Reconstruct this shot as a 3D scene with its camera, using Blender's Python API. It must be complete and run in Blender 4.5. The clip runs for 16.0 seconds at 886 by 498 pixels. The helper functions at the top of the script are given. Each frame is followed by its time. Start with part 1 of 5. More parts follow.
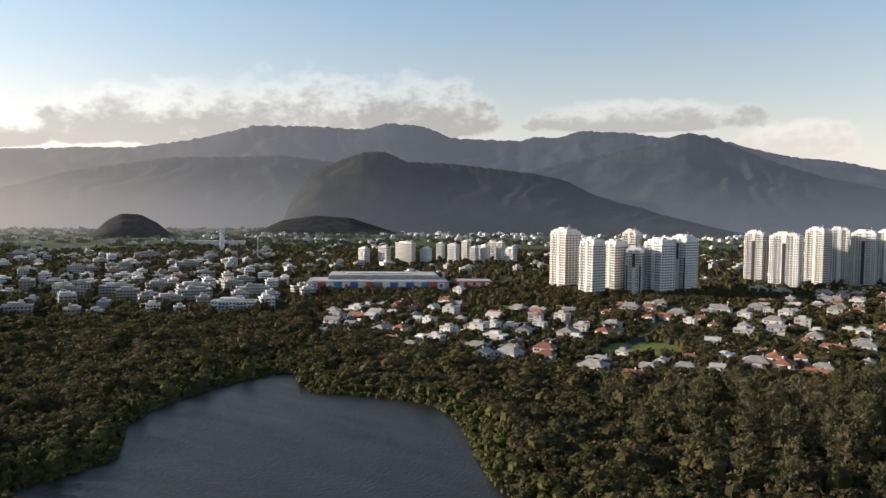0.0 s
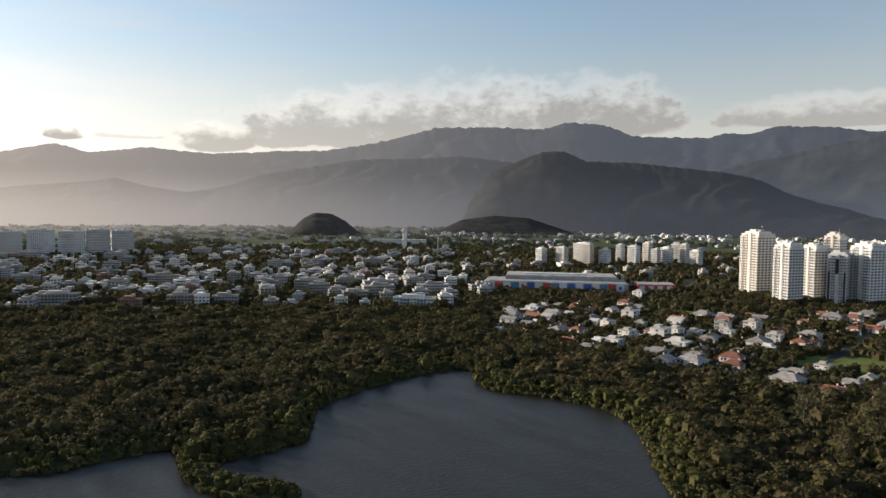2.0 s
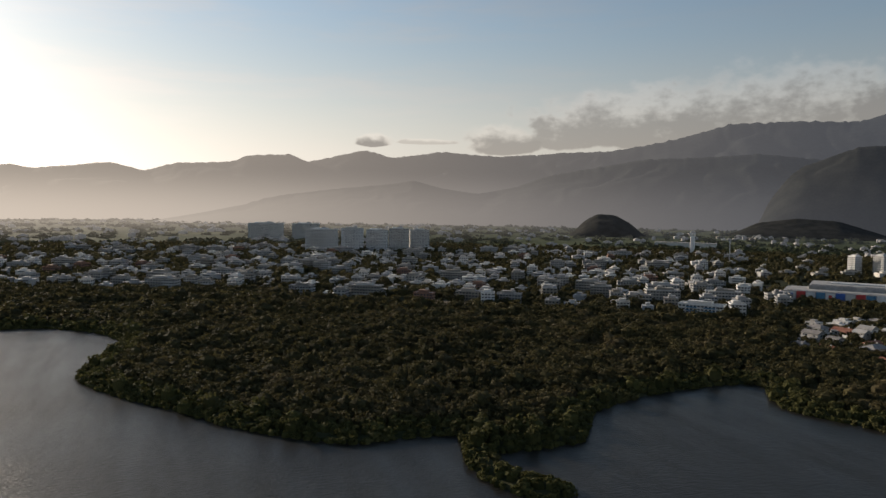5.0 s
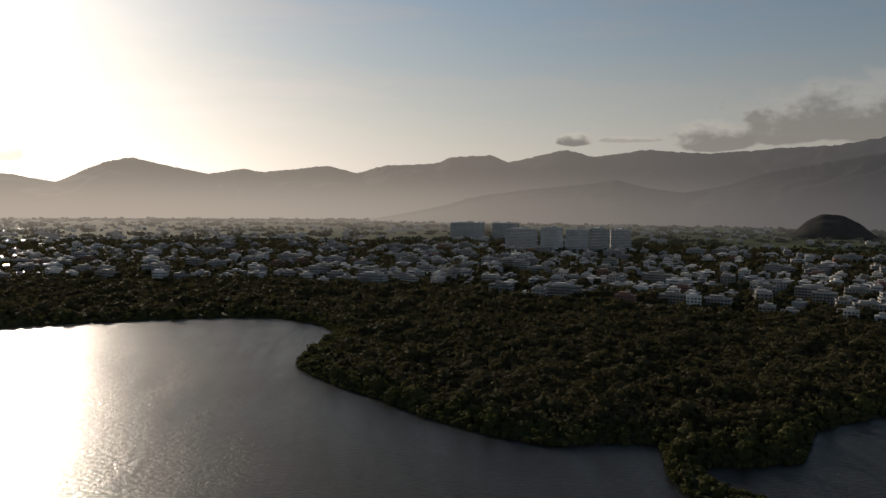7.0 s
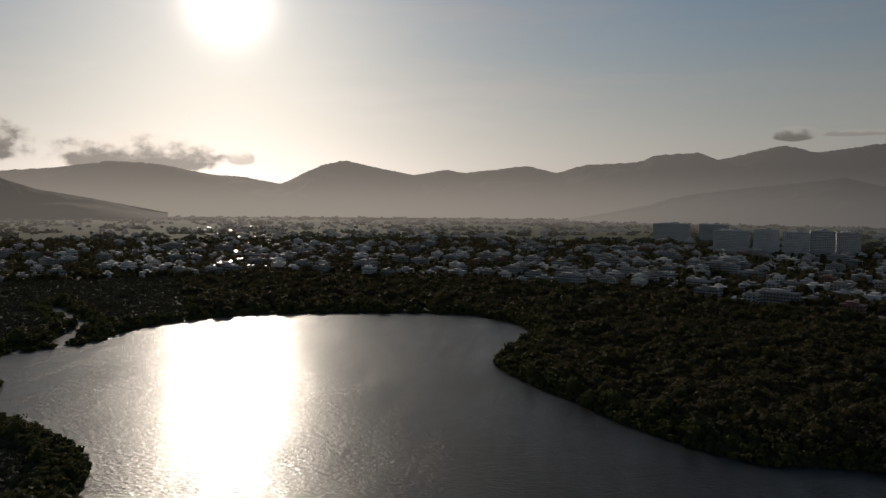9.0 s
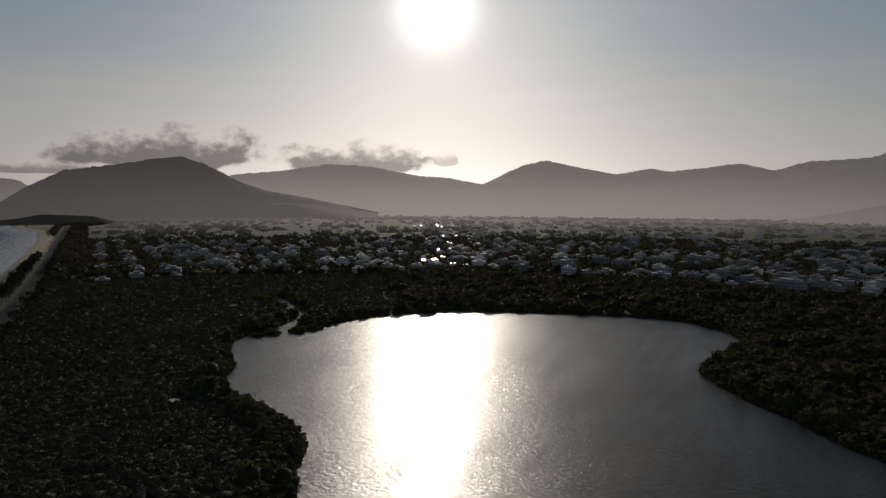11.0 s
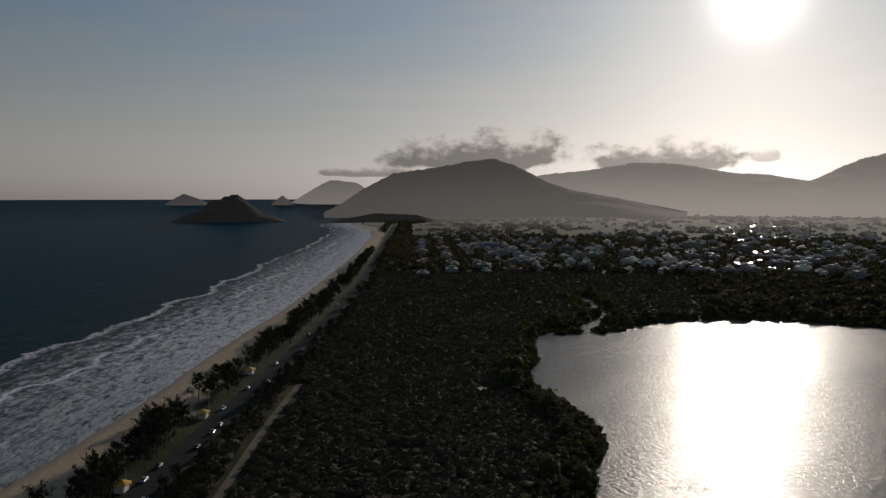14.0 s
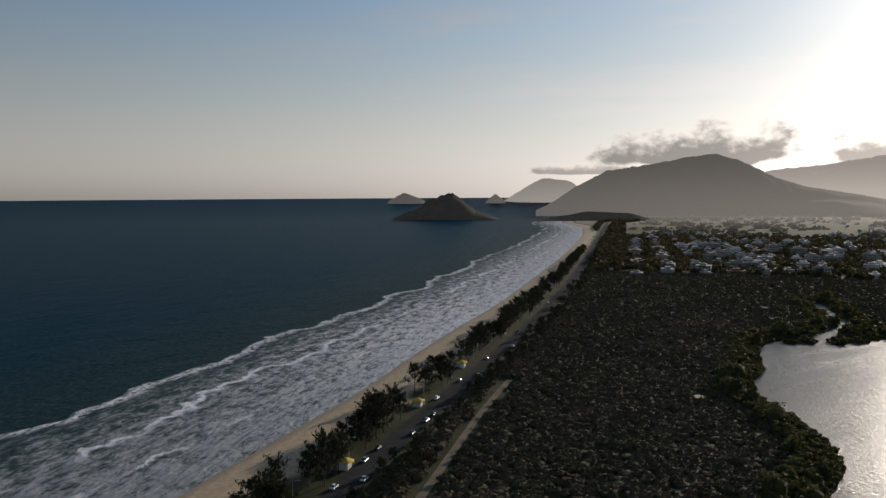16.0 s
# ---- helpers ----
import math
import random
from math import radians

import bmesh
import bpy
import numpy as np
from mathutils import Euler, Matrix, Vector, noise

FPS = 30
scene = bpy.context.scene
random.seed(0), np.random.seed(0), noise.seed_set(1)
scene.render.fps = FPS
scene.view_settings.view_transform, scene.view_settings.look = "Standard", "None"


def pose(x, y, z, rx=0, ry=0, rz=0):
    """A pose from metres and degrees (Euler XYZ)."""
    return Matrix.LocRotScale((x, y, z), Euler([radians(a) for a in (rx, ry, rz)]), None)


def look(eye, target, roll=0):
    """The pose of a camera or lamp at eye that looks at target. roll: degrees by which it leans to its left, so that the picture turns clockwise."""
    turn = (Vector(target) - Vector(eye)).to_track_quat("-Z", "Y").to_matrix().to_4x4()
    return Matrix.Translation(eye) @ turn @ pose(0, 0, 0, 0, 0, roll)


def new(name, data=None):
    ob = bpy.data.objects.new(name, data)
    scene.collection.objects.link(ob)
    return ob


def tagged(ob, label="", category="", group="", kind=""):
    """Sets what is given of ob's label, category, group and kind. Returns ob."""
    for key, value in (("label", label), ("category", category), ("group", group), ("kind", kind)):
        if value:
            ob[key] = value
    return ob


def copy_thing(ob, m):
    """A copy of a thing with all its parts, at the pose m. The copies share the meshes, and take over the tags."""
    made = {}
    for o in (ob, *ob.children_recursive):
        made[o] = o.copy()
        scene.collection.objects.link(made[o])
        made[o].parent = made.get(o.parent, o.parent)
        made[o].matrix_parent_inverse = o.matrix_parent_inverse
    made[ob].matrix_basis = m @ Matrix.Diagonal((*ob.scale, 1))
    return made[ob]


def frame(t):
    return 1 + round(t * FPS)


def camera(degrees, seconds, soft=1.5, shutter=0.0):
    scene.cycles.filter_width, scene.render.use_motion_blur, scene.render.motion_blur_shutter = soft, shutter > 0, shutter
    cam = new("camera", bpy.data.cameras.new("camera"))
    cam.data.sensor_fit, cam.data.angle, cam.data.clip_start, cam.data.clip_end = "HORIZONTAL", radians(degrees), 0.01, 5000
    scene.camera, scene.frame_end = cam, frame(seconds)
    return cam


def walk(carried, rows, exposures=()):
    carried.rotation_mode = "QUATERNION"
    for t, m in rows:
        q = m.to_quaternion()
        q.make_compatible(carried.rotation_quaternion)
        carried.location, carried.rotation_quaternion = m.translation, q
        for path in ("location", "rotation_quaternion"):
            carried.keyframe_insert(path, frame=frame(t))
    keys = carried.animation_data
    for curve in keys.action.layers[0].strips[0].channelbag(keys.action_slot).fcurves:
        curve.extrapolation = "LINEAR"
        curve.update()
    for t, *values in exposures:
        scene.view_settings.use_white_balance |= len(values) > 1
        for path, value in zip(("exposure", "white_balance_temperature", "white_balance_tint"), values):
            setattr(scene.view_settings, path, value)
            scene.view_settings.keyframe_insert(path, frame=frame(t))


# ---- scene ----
# the camera hovers on one spot, 100 m above the lagoon, and turns to its left
EYE = 100.0
cam = camera(61.06, 16.0, soft=1.5)
TURNS = [
    (0.0, 2.92, -3.16, -0.62),
    (0.5, 6.31, -3.21, -0.66),
    (1.0, 9.67, -3.23, -0.72),
    (1.5, 13.03, -3.28, -0.73),
    (2.0, 16.41, -3.31, -0.76),
    (2.5, 19.75, -3.34, -0.76),
    (3.0, 23.10, -3.38, -0.78),
    (3.5, 26.75, -3.41, -0.78),
    (4.0, 30.36, -3.44, -0.85),
    (6.5, 49.08, -3.65, -0.67),
    (7.0, 52.85, -3.71, -0.62),
    (7.5, 56.62, -3.76, -0.60),
    (8.0, 60.39, -3.80, -0.58),
    (8.5, 64.18, -3.84, -0.55),
    (9.0, 67.92, -3.86, -0.53),
    (11.5, 86.87, -4.01, -0.31),
    (12.0, 90.68, -4.04, -0.23),
    (12.5, 94.55, -4.08, -0.20),
    (13.0, 98.36, -4.11, -0.10),
    (13.5, 102.18, -4.10, -0.07),
    (14.0, 106.00, -4.10, 0.01),
    (14.5, 109.87, -4.13, 0.08),
    (15.0, 113.79, -4.15, 0.16),
    (15.5, 117.70, -4.17, 0.28),
    (16.0, 122.02, -4.20, 0.30),
]
EXPOSURES = [(0.0, 1.08, 6800, 14), (2.0, 0.85, 6850, 14), (4.0, 0.45, 6950, 14), (7.0, -0.45, 6950, 14), (9.0, -1.0, 6720, 13),
             (11.5, -1.15, 6480, 13), (14.0, -1.05, 6450, 13), (15.0, -0.75, 6450, 13), (16.0, -0.2, 6480, 13)]
walk(cam, [(t, pose(0, 0, EYE, 90 + pitch, roll, yaw)) for t, yaw, pitch, roll in TURNS], EXPOSURES)

# ---------------------------------------------------------------- light
SUN_BEARING, SUN_HEIGHT = 83.7, 13.8      # degrees left of north (+y), degrees above the horizon
PLAN = random.Random(7)


def bearing(deg, r=1.0, z=0.0):
    return Vector((-math.sin(radians(deg)) * r, math.cos(radians(deg)) * r, z))


SUN_DIR = (bearing(SUN_BEARING, math.cos(radians(SUN_HEIGHT))) + Vector((0, 0, math.sin(radians(SUN_HEIGHT))))).normalized()
sun = new("sun", bpy.data.lights.new("sun", "SUN"))
sun.data.energy, sun.data.angle, sun.data.color = 4.2, radians(0.6), (1.0, 0.90, 0.76)
sun.matrix_world = look(SUN_DIR * 50, (0, 0, 0))


class Nodes:
    """Short-hand for building node trees."""

    def __init__(self, tree):
        self.tree = tree
        tree.nodes.clear()

    def add(self, kind, ins=None, **props):
        n = self.tree.nodes.new(kind)
        for k, v in props.items():
            if k == "operation":
                n.operation = v
            elif k == "blend_type":
                n.blend_type = v
            elif k == "data_type":
                n.data_type = v
            elif k == "attribute_name":
                n.attribute_name = v
            elif k == "interpolation_type":
                n.interpolation_type = v
            elif k == "noise_dimensions":
                n.noise_dimensions = v
            elif k == "feature":
                n.feature = v
        for k, v in (ins or {}).items():
            self.set(n.inputs[k], v)
        return n

    def set(self, socket, v):
        if isinstance(v, bpy.types.NodeSocket):
            self.tree.links.new(v, socket)
        else:
            socket.default_value = v

    def math(self, op, a, b=0.0, c=0.0):
        n = self.add("ShaderNodeMath", {0: a, 1: b, 2: c}, operation=op)
        return n.outputs[0]

    def vec(self, op, a, b=(0, 0, 0)):
        return self.add("ShaderNodeVectorMath", {0: a, 1: b}, operation=op)

    def ramp(self, v, lo, hi, a=0.0, b=1.0, kind="SMOOTHSTEP"):
        return self.add("ShaderNodeMapRange", {0: v, 1: lo, 2: hi, 3: a, 4: b}, interpolation_type=kind).outputs[0]

    def noise(self, where, scale, detail=4.0, rough=0.55):
        return self.add("ShaderNodeTexNoise", {"Vector": where, "Scale": scale, "Detail": detail, "Roughness": rough}).outputs[0]

    def mix(self, f, a, b, blend="MIX"):
        n = self.add("ShaderNodeMix", data_type="RGBA", blend_type=blend)
        self.set(n.inputs[0], f)
        for i, v in ((6, a), (7, b)):
            self.set(n.inputs[i], (*v, 1) if isinstance(v, tuple) and len(v) == 3 else v)
        return n.outputs[2]

    def stretch(self, where, by):
        return self.vec("MULTIPLY", where, by).outputs[0]


SKY_STRENGTH = 0.10
# clouds: bearing, height of the flat base, half width, height of the top above the base (degrees), darkness
CLOUDS = [
    (22.0, 5.3, 9.5, 3.2, 0.70), (12.5, 5.7, 9.5, 3.9, 0.72), (4.5, 6.3, 5.6, 3.4, 0.75), (28.2, 4.7, 3.0, 1.8, 0.70), (33.2, 4.3, 3.0, 1.6, 0.75),
    (-11.5, 6.2, 8.0, 1.7, 0.65), (-22.0, 4.3, 4.0, 1.9, 0.30), (43.0, 4.4, 1.5, 0.7, 0.90), (39.0, 4.5, 2.4, 0.3, 0.40),
    (89.6, 2.4, 5.4, 2.0, 0.95), (83.0, 2.6, 0.9, 0.8, 0.50), (104.2, 2.7, 6.4, 2.0, 1.00), (101.0, 2.9, 4.2, 2.6, 1.00), (111.6, 1.6, 4.0, 0.6, 0.80),
]


def make_world():
    world = bpy.data.worlds.new("evening_sky")
    scene.world = world
    world.use_nodes = True
    n = Nodes(world.node_tree)
    sky = n.add("ShaderNodeTexSky")
    sky.sky_type, sky.sun_disc = "NISHITA", False
    sky.sun_elevation, sky.sun_rotation = radians(SUN_HEIGHT), radians(360 - SUN_BEARING)
    sky.altitude, sky.air_density, sky.dust_density, sky.ozone_density = 100, 1.2, 0.4, 3.0
    way = n.add("ShaderNodeTexCoord").outputs["Generated"]
    xyz = n.add("ShaderNodeSeparateXYZ", {0: way})
    toward = n.math("MAXIMUM", n.vec("DOT_PRODUCT", way, tuple(SUN_DIR)).outputs["Value"], 0.0)
    # the bright hazy air round the sun
    core = n.math("MULTIPLY", n.math("POWER", toward, 1100.0), 26.0)
    ring = n.math("MULTIPLY", n.math("POWER", toward, 80.0), 2.8)
    wide = n.math("MULTIPLY", n.math("POWER", toward, 6.0), 1.0)
    az = n.math("MULTIPLY", n.math("ARCTAN2", n.math("MULTIPLY", xyz.outputs[0], -1.0), xyz.outputs[1]), 180 / math.pi)
    el = n.math("MULTIPLY", n.math("ARCSINE", xyz.outputs[2]), 180 / math.pi)
    # near the horizon the air is milky and loses its colour
    level = n.add("ShaderNodeRGBToBW", {0: sky.outputs[0]}).outputs[0]
    milk = n.add("ShaderNodeVectorMath", {0: (1.04, 1.0, 0.97), 3: level}, operation="SCALE").outputs[0]
    clear = n.mix(n.ramp(el, 17.0, 0.0, 0.10, 0.85), sky.outputs[0], milk)
    glow = n.add("ShaderNodeVectorMath", {0: (1.0, 0.96, 0.90), 3: n.math("ADD", n.math("ADD", core, ring), wide)}, operation="SCALE").outputs[0]
    air = n.vec("ADD", clear, glow).outputs[0]
    # thin high veils, drawn out by the wind
    veil_at = n.add("ShaderNodeCombineXYZ", {0: n.math("ADD", n.math("MULTIPLY", az, 0.05), n.math("MULTIPLY", el, 0.02)), 1: n.math("MULTIPLY", el, 0.32), 2: 3.0}).outputs[0]
    veil = n.math("MULTIPLY", n.ramp(n.noise(veil_at, 1.0, 6.0, 0.6), 0.42, 0.75), n.ramp(el, 2.0, 7.0))
    pale = n.vec("ADD", n.vec("MULTIPLY", milk, (1.12, 1.1, 1.08)).outputs[0], glow).outputs[0]
    air = n.mix(n.math("MULTIPLY", veil, n.ramp(toward, 0.4, 0.95, 0.12, 0.5)), air, pale)
    # clouds over the hills: flat bases, heaped tops
    place = n.add("ShaderNodeCombineXYZ", {0: n.math("MULTIPLY", az, 0.7), 1: el, 2: 0.0}).outputs[0]
    puff = n.noise(place, 0.62, 3.0, 0.5)
    fine = n.noise(place, 2.0, 5.0, 0.58)
    cover, dark = None, None
    for az0, el0, wa, we, darkness in CLOUDS:
        dx = n.math("DIVIDE", n.math("SUBTRACT", az, az0), wa)
        rise = n.math("DIVIDE", n.math("SUBTRACT", el, el0), we)
        dy = n.math("MAXIMUM", rise, n.math("MULTIPLY", rise, -2.6))
        d = n.math("SQRT", n.math("ADD", n.math("MULTIPLY", dx, dx), n.math("MULTIPLY", dy, dy)))
        body = n.math("SUBTRACT", 1.2, d)
        body = n.math("ADD", body, n.math("MULTIPLY", n.math("SUBTRACT", puff, 0.5), 1.0))
        body = n.math("ADD", body, n.math("MULTIPLY", n.math("SUBTRACT", fine, 0.5), 0.26))
        one = n.math("MULTIPLY", n.ramp(body, 0.0, 0.36), n.ramp(d, 1.6, 1.1))
        # undersides are in shade, tops catch the light
        shade = n.math("ADD", rise, n.math("MULTIPLY", n.math("SUBTRACT", puff, 0.5), -1.6))
        shade = n.math("ADD", shade, n.math("MULTIPLY", n.math("SUBTRACT", fine, 0.5), -1.0))
        shade = n.math("MULTIPLY", n.math("MULTIPLY", n.ramp(shade, 0.85, 0.0), darkness), one)
        cover = one if cover is None else n.math("MAXIMUM", cover, one)
        dark = shade if dark is None else n.math("MAXIMUM", dark, shade)
    lit = n.vec("ADD", n.vec("MULTIPLY", air, (0.95, 0.92, 0.90)).outputs[0], (0.95, 0.90, 0.87)).outputs[0]
    grey = n.vec("ADD", n.vec("MULTIPLY", air, (0.22, 0.21, 0.20)).outputs[0], (0.95, 0.93, 0.95)).outputs[0]
    cloud = n.mix(dark, lit, grey)
    final = n.mix(n.math("MULTIPLY", cover, 0.94), air, cloud)
    out = n.add("ShaderNodeBackground", {0: final, 1: SKY_STRENGTH})
    end = n.add("ShaderNodeOutputWorld", {0: out.outputs[0]})


make_world()

# ---------------------------------------------------------------- materials


def principled(name, build):
    m = bpy.data.materials.new(name)
    m.use_nodes = True
    n = Nodes(m.node_tree)
    b = n.add("ShaderNodeBsdfPrincipled")
    out = n.add("ShaderNodeOutputMaterial", {0: b.outputs[0]})
    build(n, b, out)
    return m


def where(n):
    return n.add("ShaderNodeNewGeometry").outputs["Position"]


def bump(n, b, height, strength, distance):
    n.set(b.inputs["Normal"], n.add("ShaderNodeBump", {"Height": height, "Strength": strength, "Distance": distance}).outputs[0])


def surface(name, a, b_, scale, rough=0.8, relief=0.0, dist=0.05, fine=8.0, metal=0.0, vary=0.0, spec=0.4):
    """A worn surface: two colours mixed by a large and a fine pattern."""
    def build(n, b, out):
        p = where(n)
        f = n.math("ADD", n.math("MULTIPLY", n.noise(p, scale, 5.0), 0.7), n.math("MULTIPLY", n.noise(p, scale * fine, 3.0), 0.3))
        col = n.mix(n.ramp(f, 0.35, 0.65), a, b_)
        if vary:
            r = n.add("ShaderNodeObjectInfo").outputs["Random"]
            col = n.mix(1.0, col, n.add("ShaderNodeCombineColor", {0: n.ramp(r, 0, 1, 1 - vary, 1.0, "LINEAR"), 1: n.ramp(r, 0, 1, 1 - vary * 1.1, 1.0, "LINEAR"), 2: n.ramp(r, 0, 1, 1 - vary * 1.25, 1.0, "LINEAR")}).outputs[0], "MULTIPLY")
        n.set(b.inputs["Base Color"], col)
        n.set(b.inputs["Roughness"], n.ramp(f, 0.2, 0.8, rough - 0.08, rough + 0.08))
        b.inputs["Metallic"].default_value = metal
        b.inputs["Specular IOR Level"].default_value = spec
        if relief:
            bump(n, b, n.noise(p, scale * fine, 4.0), relief, dist)
    return principled(name, build)


def foliage(name, dark, light, dry, scale=0.05, through_light=0.25):
    """Leaves: tint by clump and by tree, some light passing through."""
    m = bpy.data.materials.new(name)
    m.use_nodes = True
    n = Nodes(m.node_tree)
    g = n.add("ShaderNodeNewGeometry")
    p, r = g.outputs["Position"], g.outputs["Random Per Island"]
    patch = n.noise(p, scale, 3.0)
    tree = n.noise(p, scale * 6, 2.0)
    col = n.mix(n.ramp(n.math("ADD", n.math("MULTIPLY", tree, 0.7), n.math("MULTIPLY", r, 0.3)), 0.3, 0.75), dark, light)
    col = n.mix(n.math("MULTIPLY", n.ramp(patch, 0.5, 0.72), 0.75), col, dry)
    d = n.add("ShaderNodeBsdfPrincipled", {"Base Color": col, "Roughness": 0.8, "Specular IOR Level": 0.06})
    t = n.add("ShaderNodeBsdfTranslucent", {0: n.mix(0.5, col, light)})
    mixed = n.add("ShaderNodeMixShader", {0: through_light, 1: d.outputs[0], 2: t.outputs[0]})
    n.add("ShaderNodeOutputMaterial", {0: mixed.outputs[0]})
    return m


# emission colours of the painted haze: away from the sun, towards it
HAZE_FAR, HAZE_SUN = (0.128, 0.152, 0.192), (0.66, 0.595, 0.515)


def hazed_surface(name, dark, light, scale, haze, start=None):
    """Far land behind the place; air haze painted as emission, brighter towards the sun."""
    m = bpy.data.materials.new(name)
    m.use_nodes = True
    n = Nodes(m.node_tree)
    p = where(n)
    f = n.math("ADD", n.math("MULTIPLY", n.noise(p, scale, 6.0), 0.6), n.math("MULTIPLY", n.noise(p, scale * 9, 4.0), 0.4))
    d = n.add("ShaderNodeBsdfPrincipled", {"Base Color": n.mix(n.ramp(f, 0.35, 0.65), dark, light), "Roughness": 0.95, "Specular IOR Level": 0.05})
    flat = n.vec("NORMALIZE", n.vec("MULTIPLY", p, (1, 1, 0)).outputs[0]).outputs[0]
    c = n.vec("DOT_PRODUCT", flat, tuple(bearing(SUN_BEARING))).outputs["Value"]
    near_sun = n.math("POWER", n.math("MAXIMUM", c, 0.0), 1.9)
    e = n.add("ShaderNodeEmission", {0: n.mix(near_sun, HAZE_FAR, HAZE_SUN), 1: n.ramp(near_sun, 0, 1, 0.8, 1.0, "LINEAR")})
    # more painted haze low down, less at the crests
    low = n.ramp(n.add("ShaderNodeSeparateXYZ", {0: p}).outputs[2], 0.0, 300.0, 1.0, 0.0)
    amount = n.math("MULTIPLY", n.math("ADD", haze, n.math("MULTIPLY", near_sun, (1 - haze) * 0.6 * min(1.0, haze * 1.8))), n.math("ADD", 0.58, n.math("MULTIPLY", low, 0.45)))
    # start: distances between which the painted haze fades in
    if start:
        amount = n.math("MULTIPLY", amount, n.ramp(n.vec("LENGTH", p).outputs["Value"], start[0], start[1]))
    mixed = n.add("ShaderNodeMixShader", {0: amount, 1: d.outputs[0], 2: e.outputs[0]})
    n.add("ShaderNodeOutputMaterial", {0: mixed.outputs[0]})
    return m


def water_lagoon():
    def build(n, b, out):
        p = where(n)
        # ripples run across the wind, streaks along it
        along = n.vec("DOT_PRODUCT", p, tuple(bearing(58))).outputs["Value"]
        across = n.vec("DOT_PRODUCT", p, tuple(bearing(148))).outputs["Value"]
        ripple_at = n.add("ShaderNodeCombineXYZ", {0: n.math("MULTIPLY", along, 1.0), 1: n.math("MULTIPLY", across, 0.38), 2: 0.0}).outputs[0]
        streak_at = n.add("ShaderNodeCombineXYZ", {0: n.math("MULTIPLY", along, 0.14), 1: across, 2: 5.0}).outputs[0]
        ripple = n.noise(ripple_at, 0.7, 3.0, 0.6)
        chop = n.noise(ripple_at, 2.2, 3.0, 0.6)
        gust = n.noise(p, 0.012, 3.0)
        streak = n.noise(streak_at, 0.10, 5.0, 0.62)
        n.set(b.inputs["Base Color"], n.mix(gust, (0.017, 0.015, 0.012), (0.025, 0.023, 0.018)))
        paws = n.math("ADD", n.math("MULTIPLY", gust, 0.4), n.math("MULTIPLY", streak, 0.6))
        n.set(b.inputs["Roughness"], n.ramp(paws, 0.36, 0.64, 0.28, 0.42, "LINEAR"))
        b.inputs["Coat Weight"].default_value, b.inputs["Coat Roughness"].default_value, b.inputs["Coat IOR"].default_value = 0.30, 0.085, 1.33
        b.inputs["IOR"].default_value = 1.33
        h = n.math("ADD", n.math("MULTIPLY", ripple, 0.7), n.math("MULTIPLY", chop, 0.3))
        h = n.math("MULTIPLY", n.math("SUBTRACT", h, 0.5), n.ramp(paws, 0.36, 0.64, 0.55, 1.25, "LINEAR"))
        bump(n, b, h, 1.0, 0.62)
        n.set(b.inputs["Coat Normal"], b.inputs["Normal"].links[0].from_socket)
        b.inputs["Specular IOR Level"].default_value = 0.18
    return principled("lagoon_water", build)


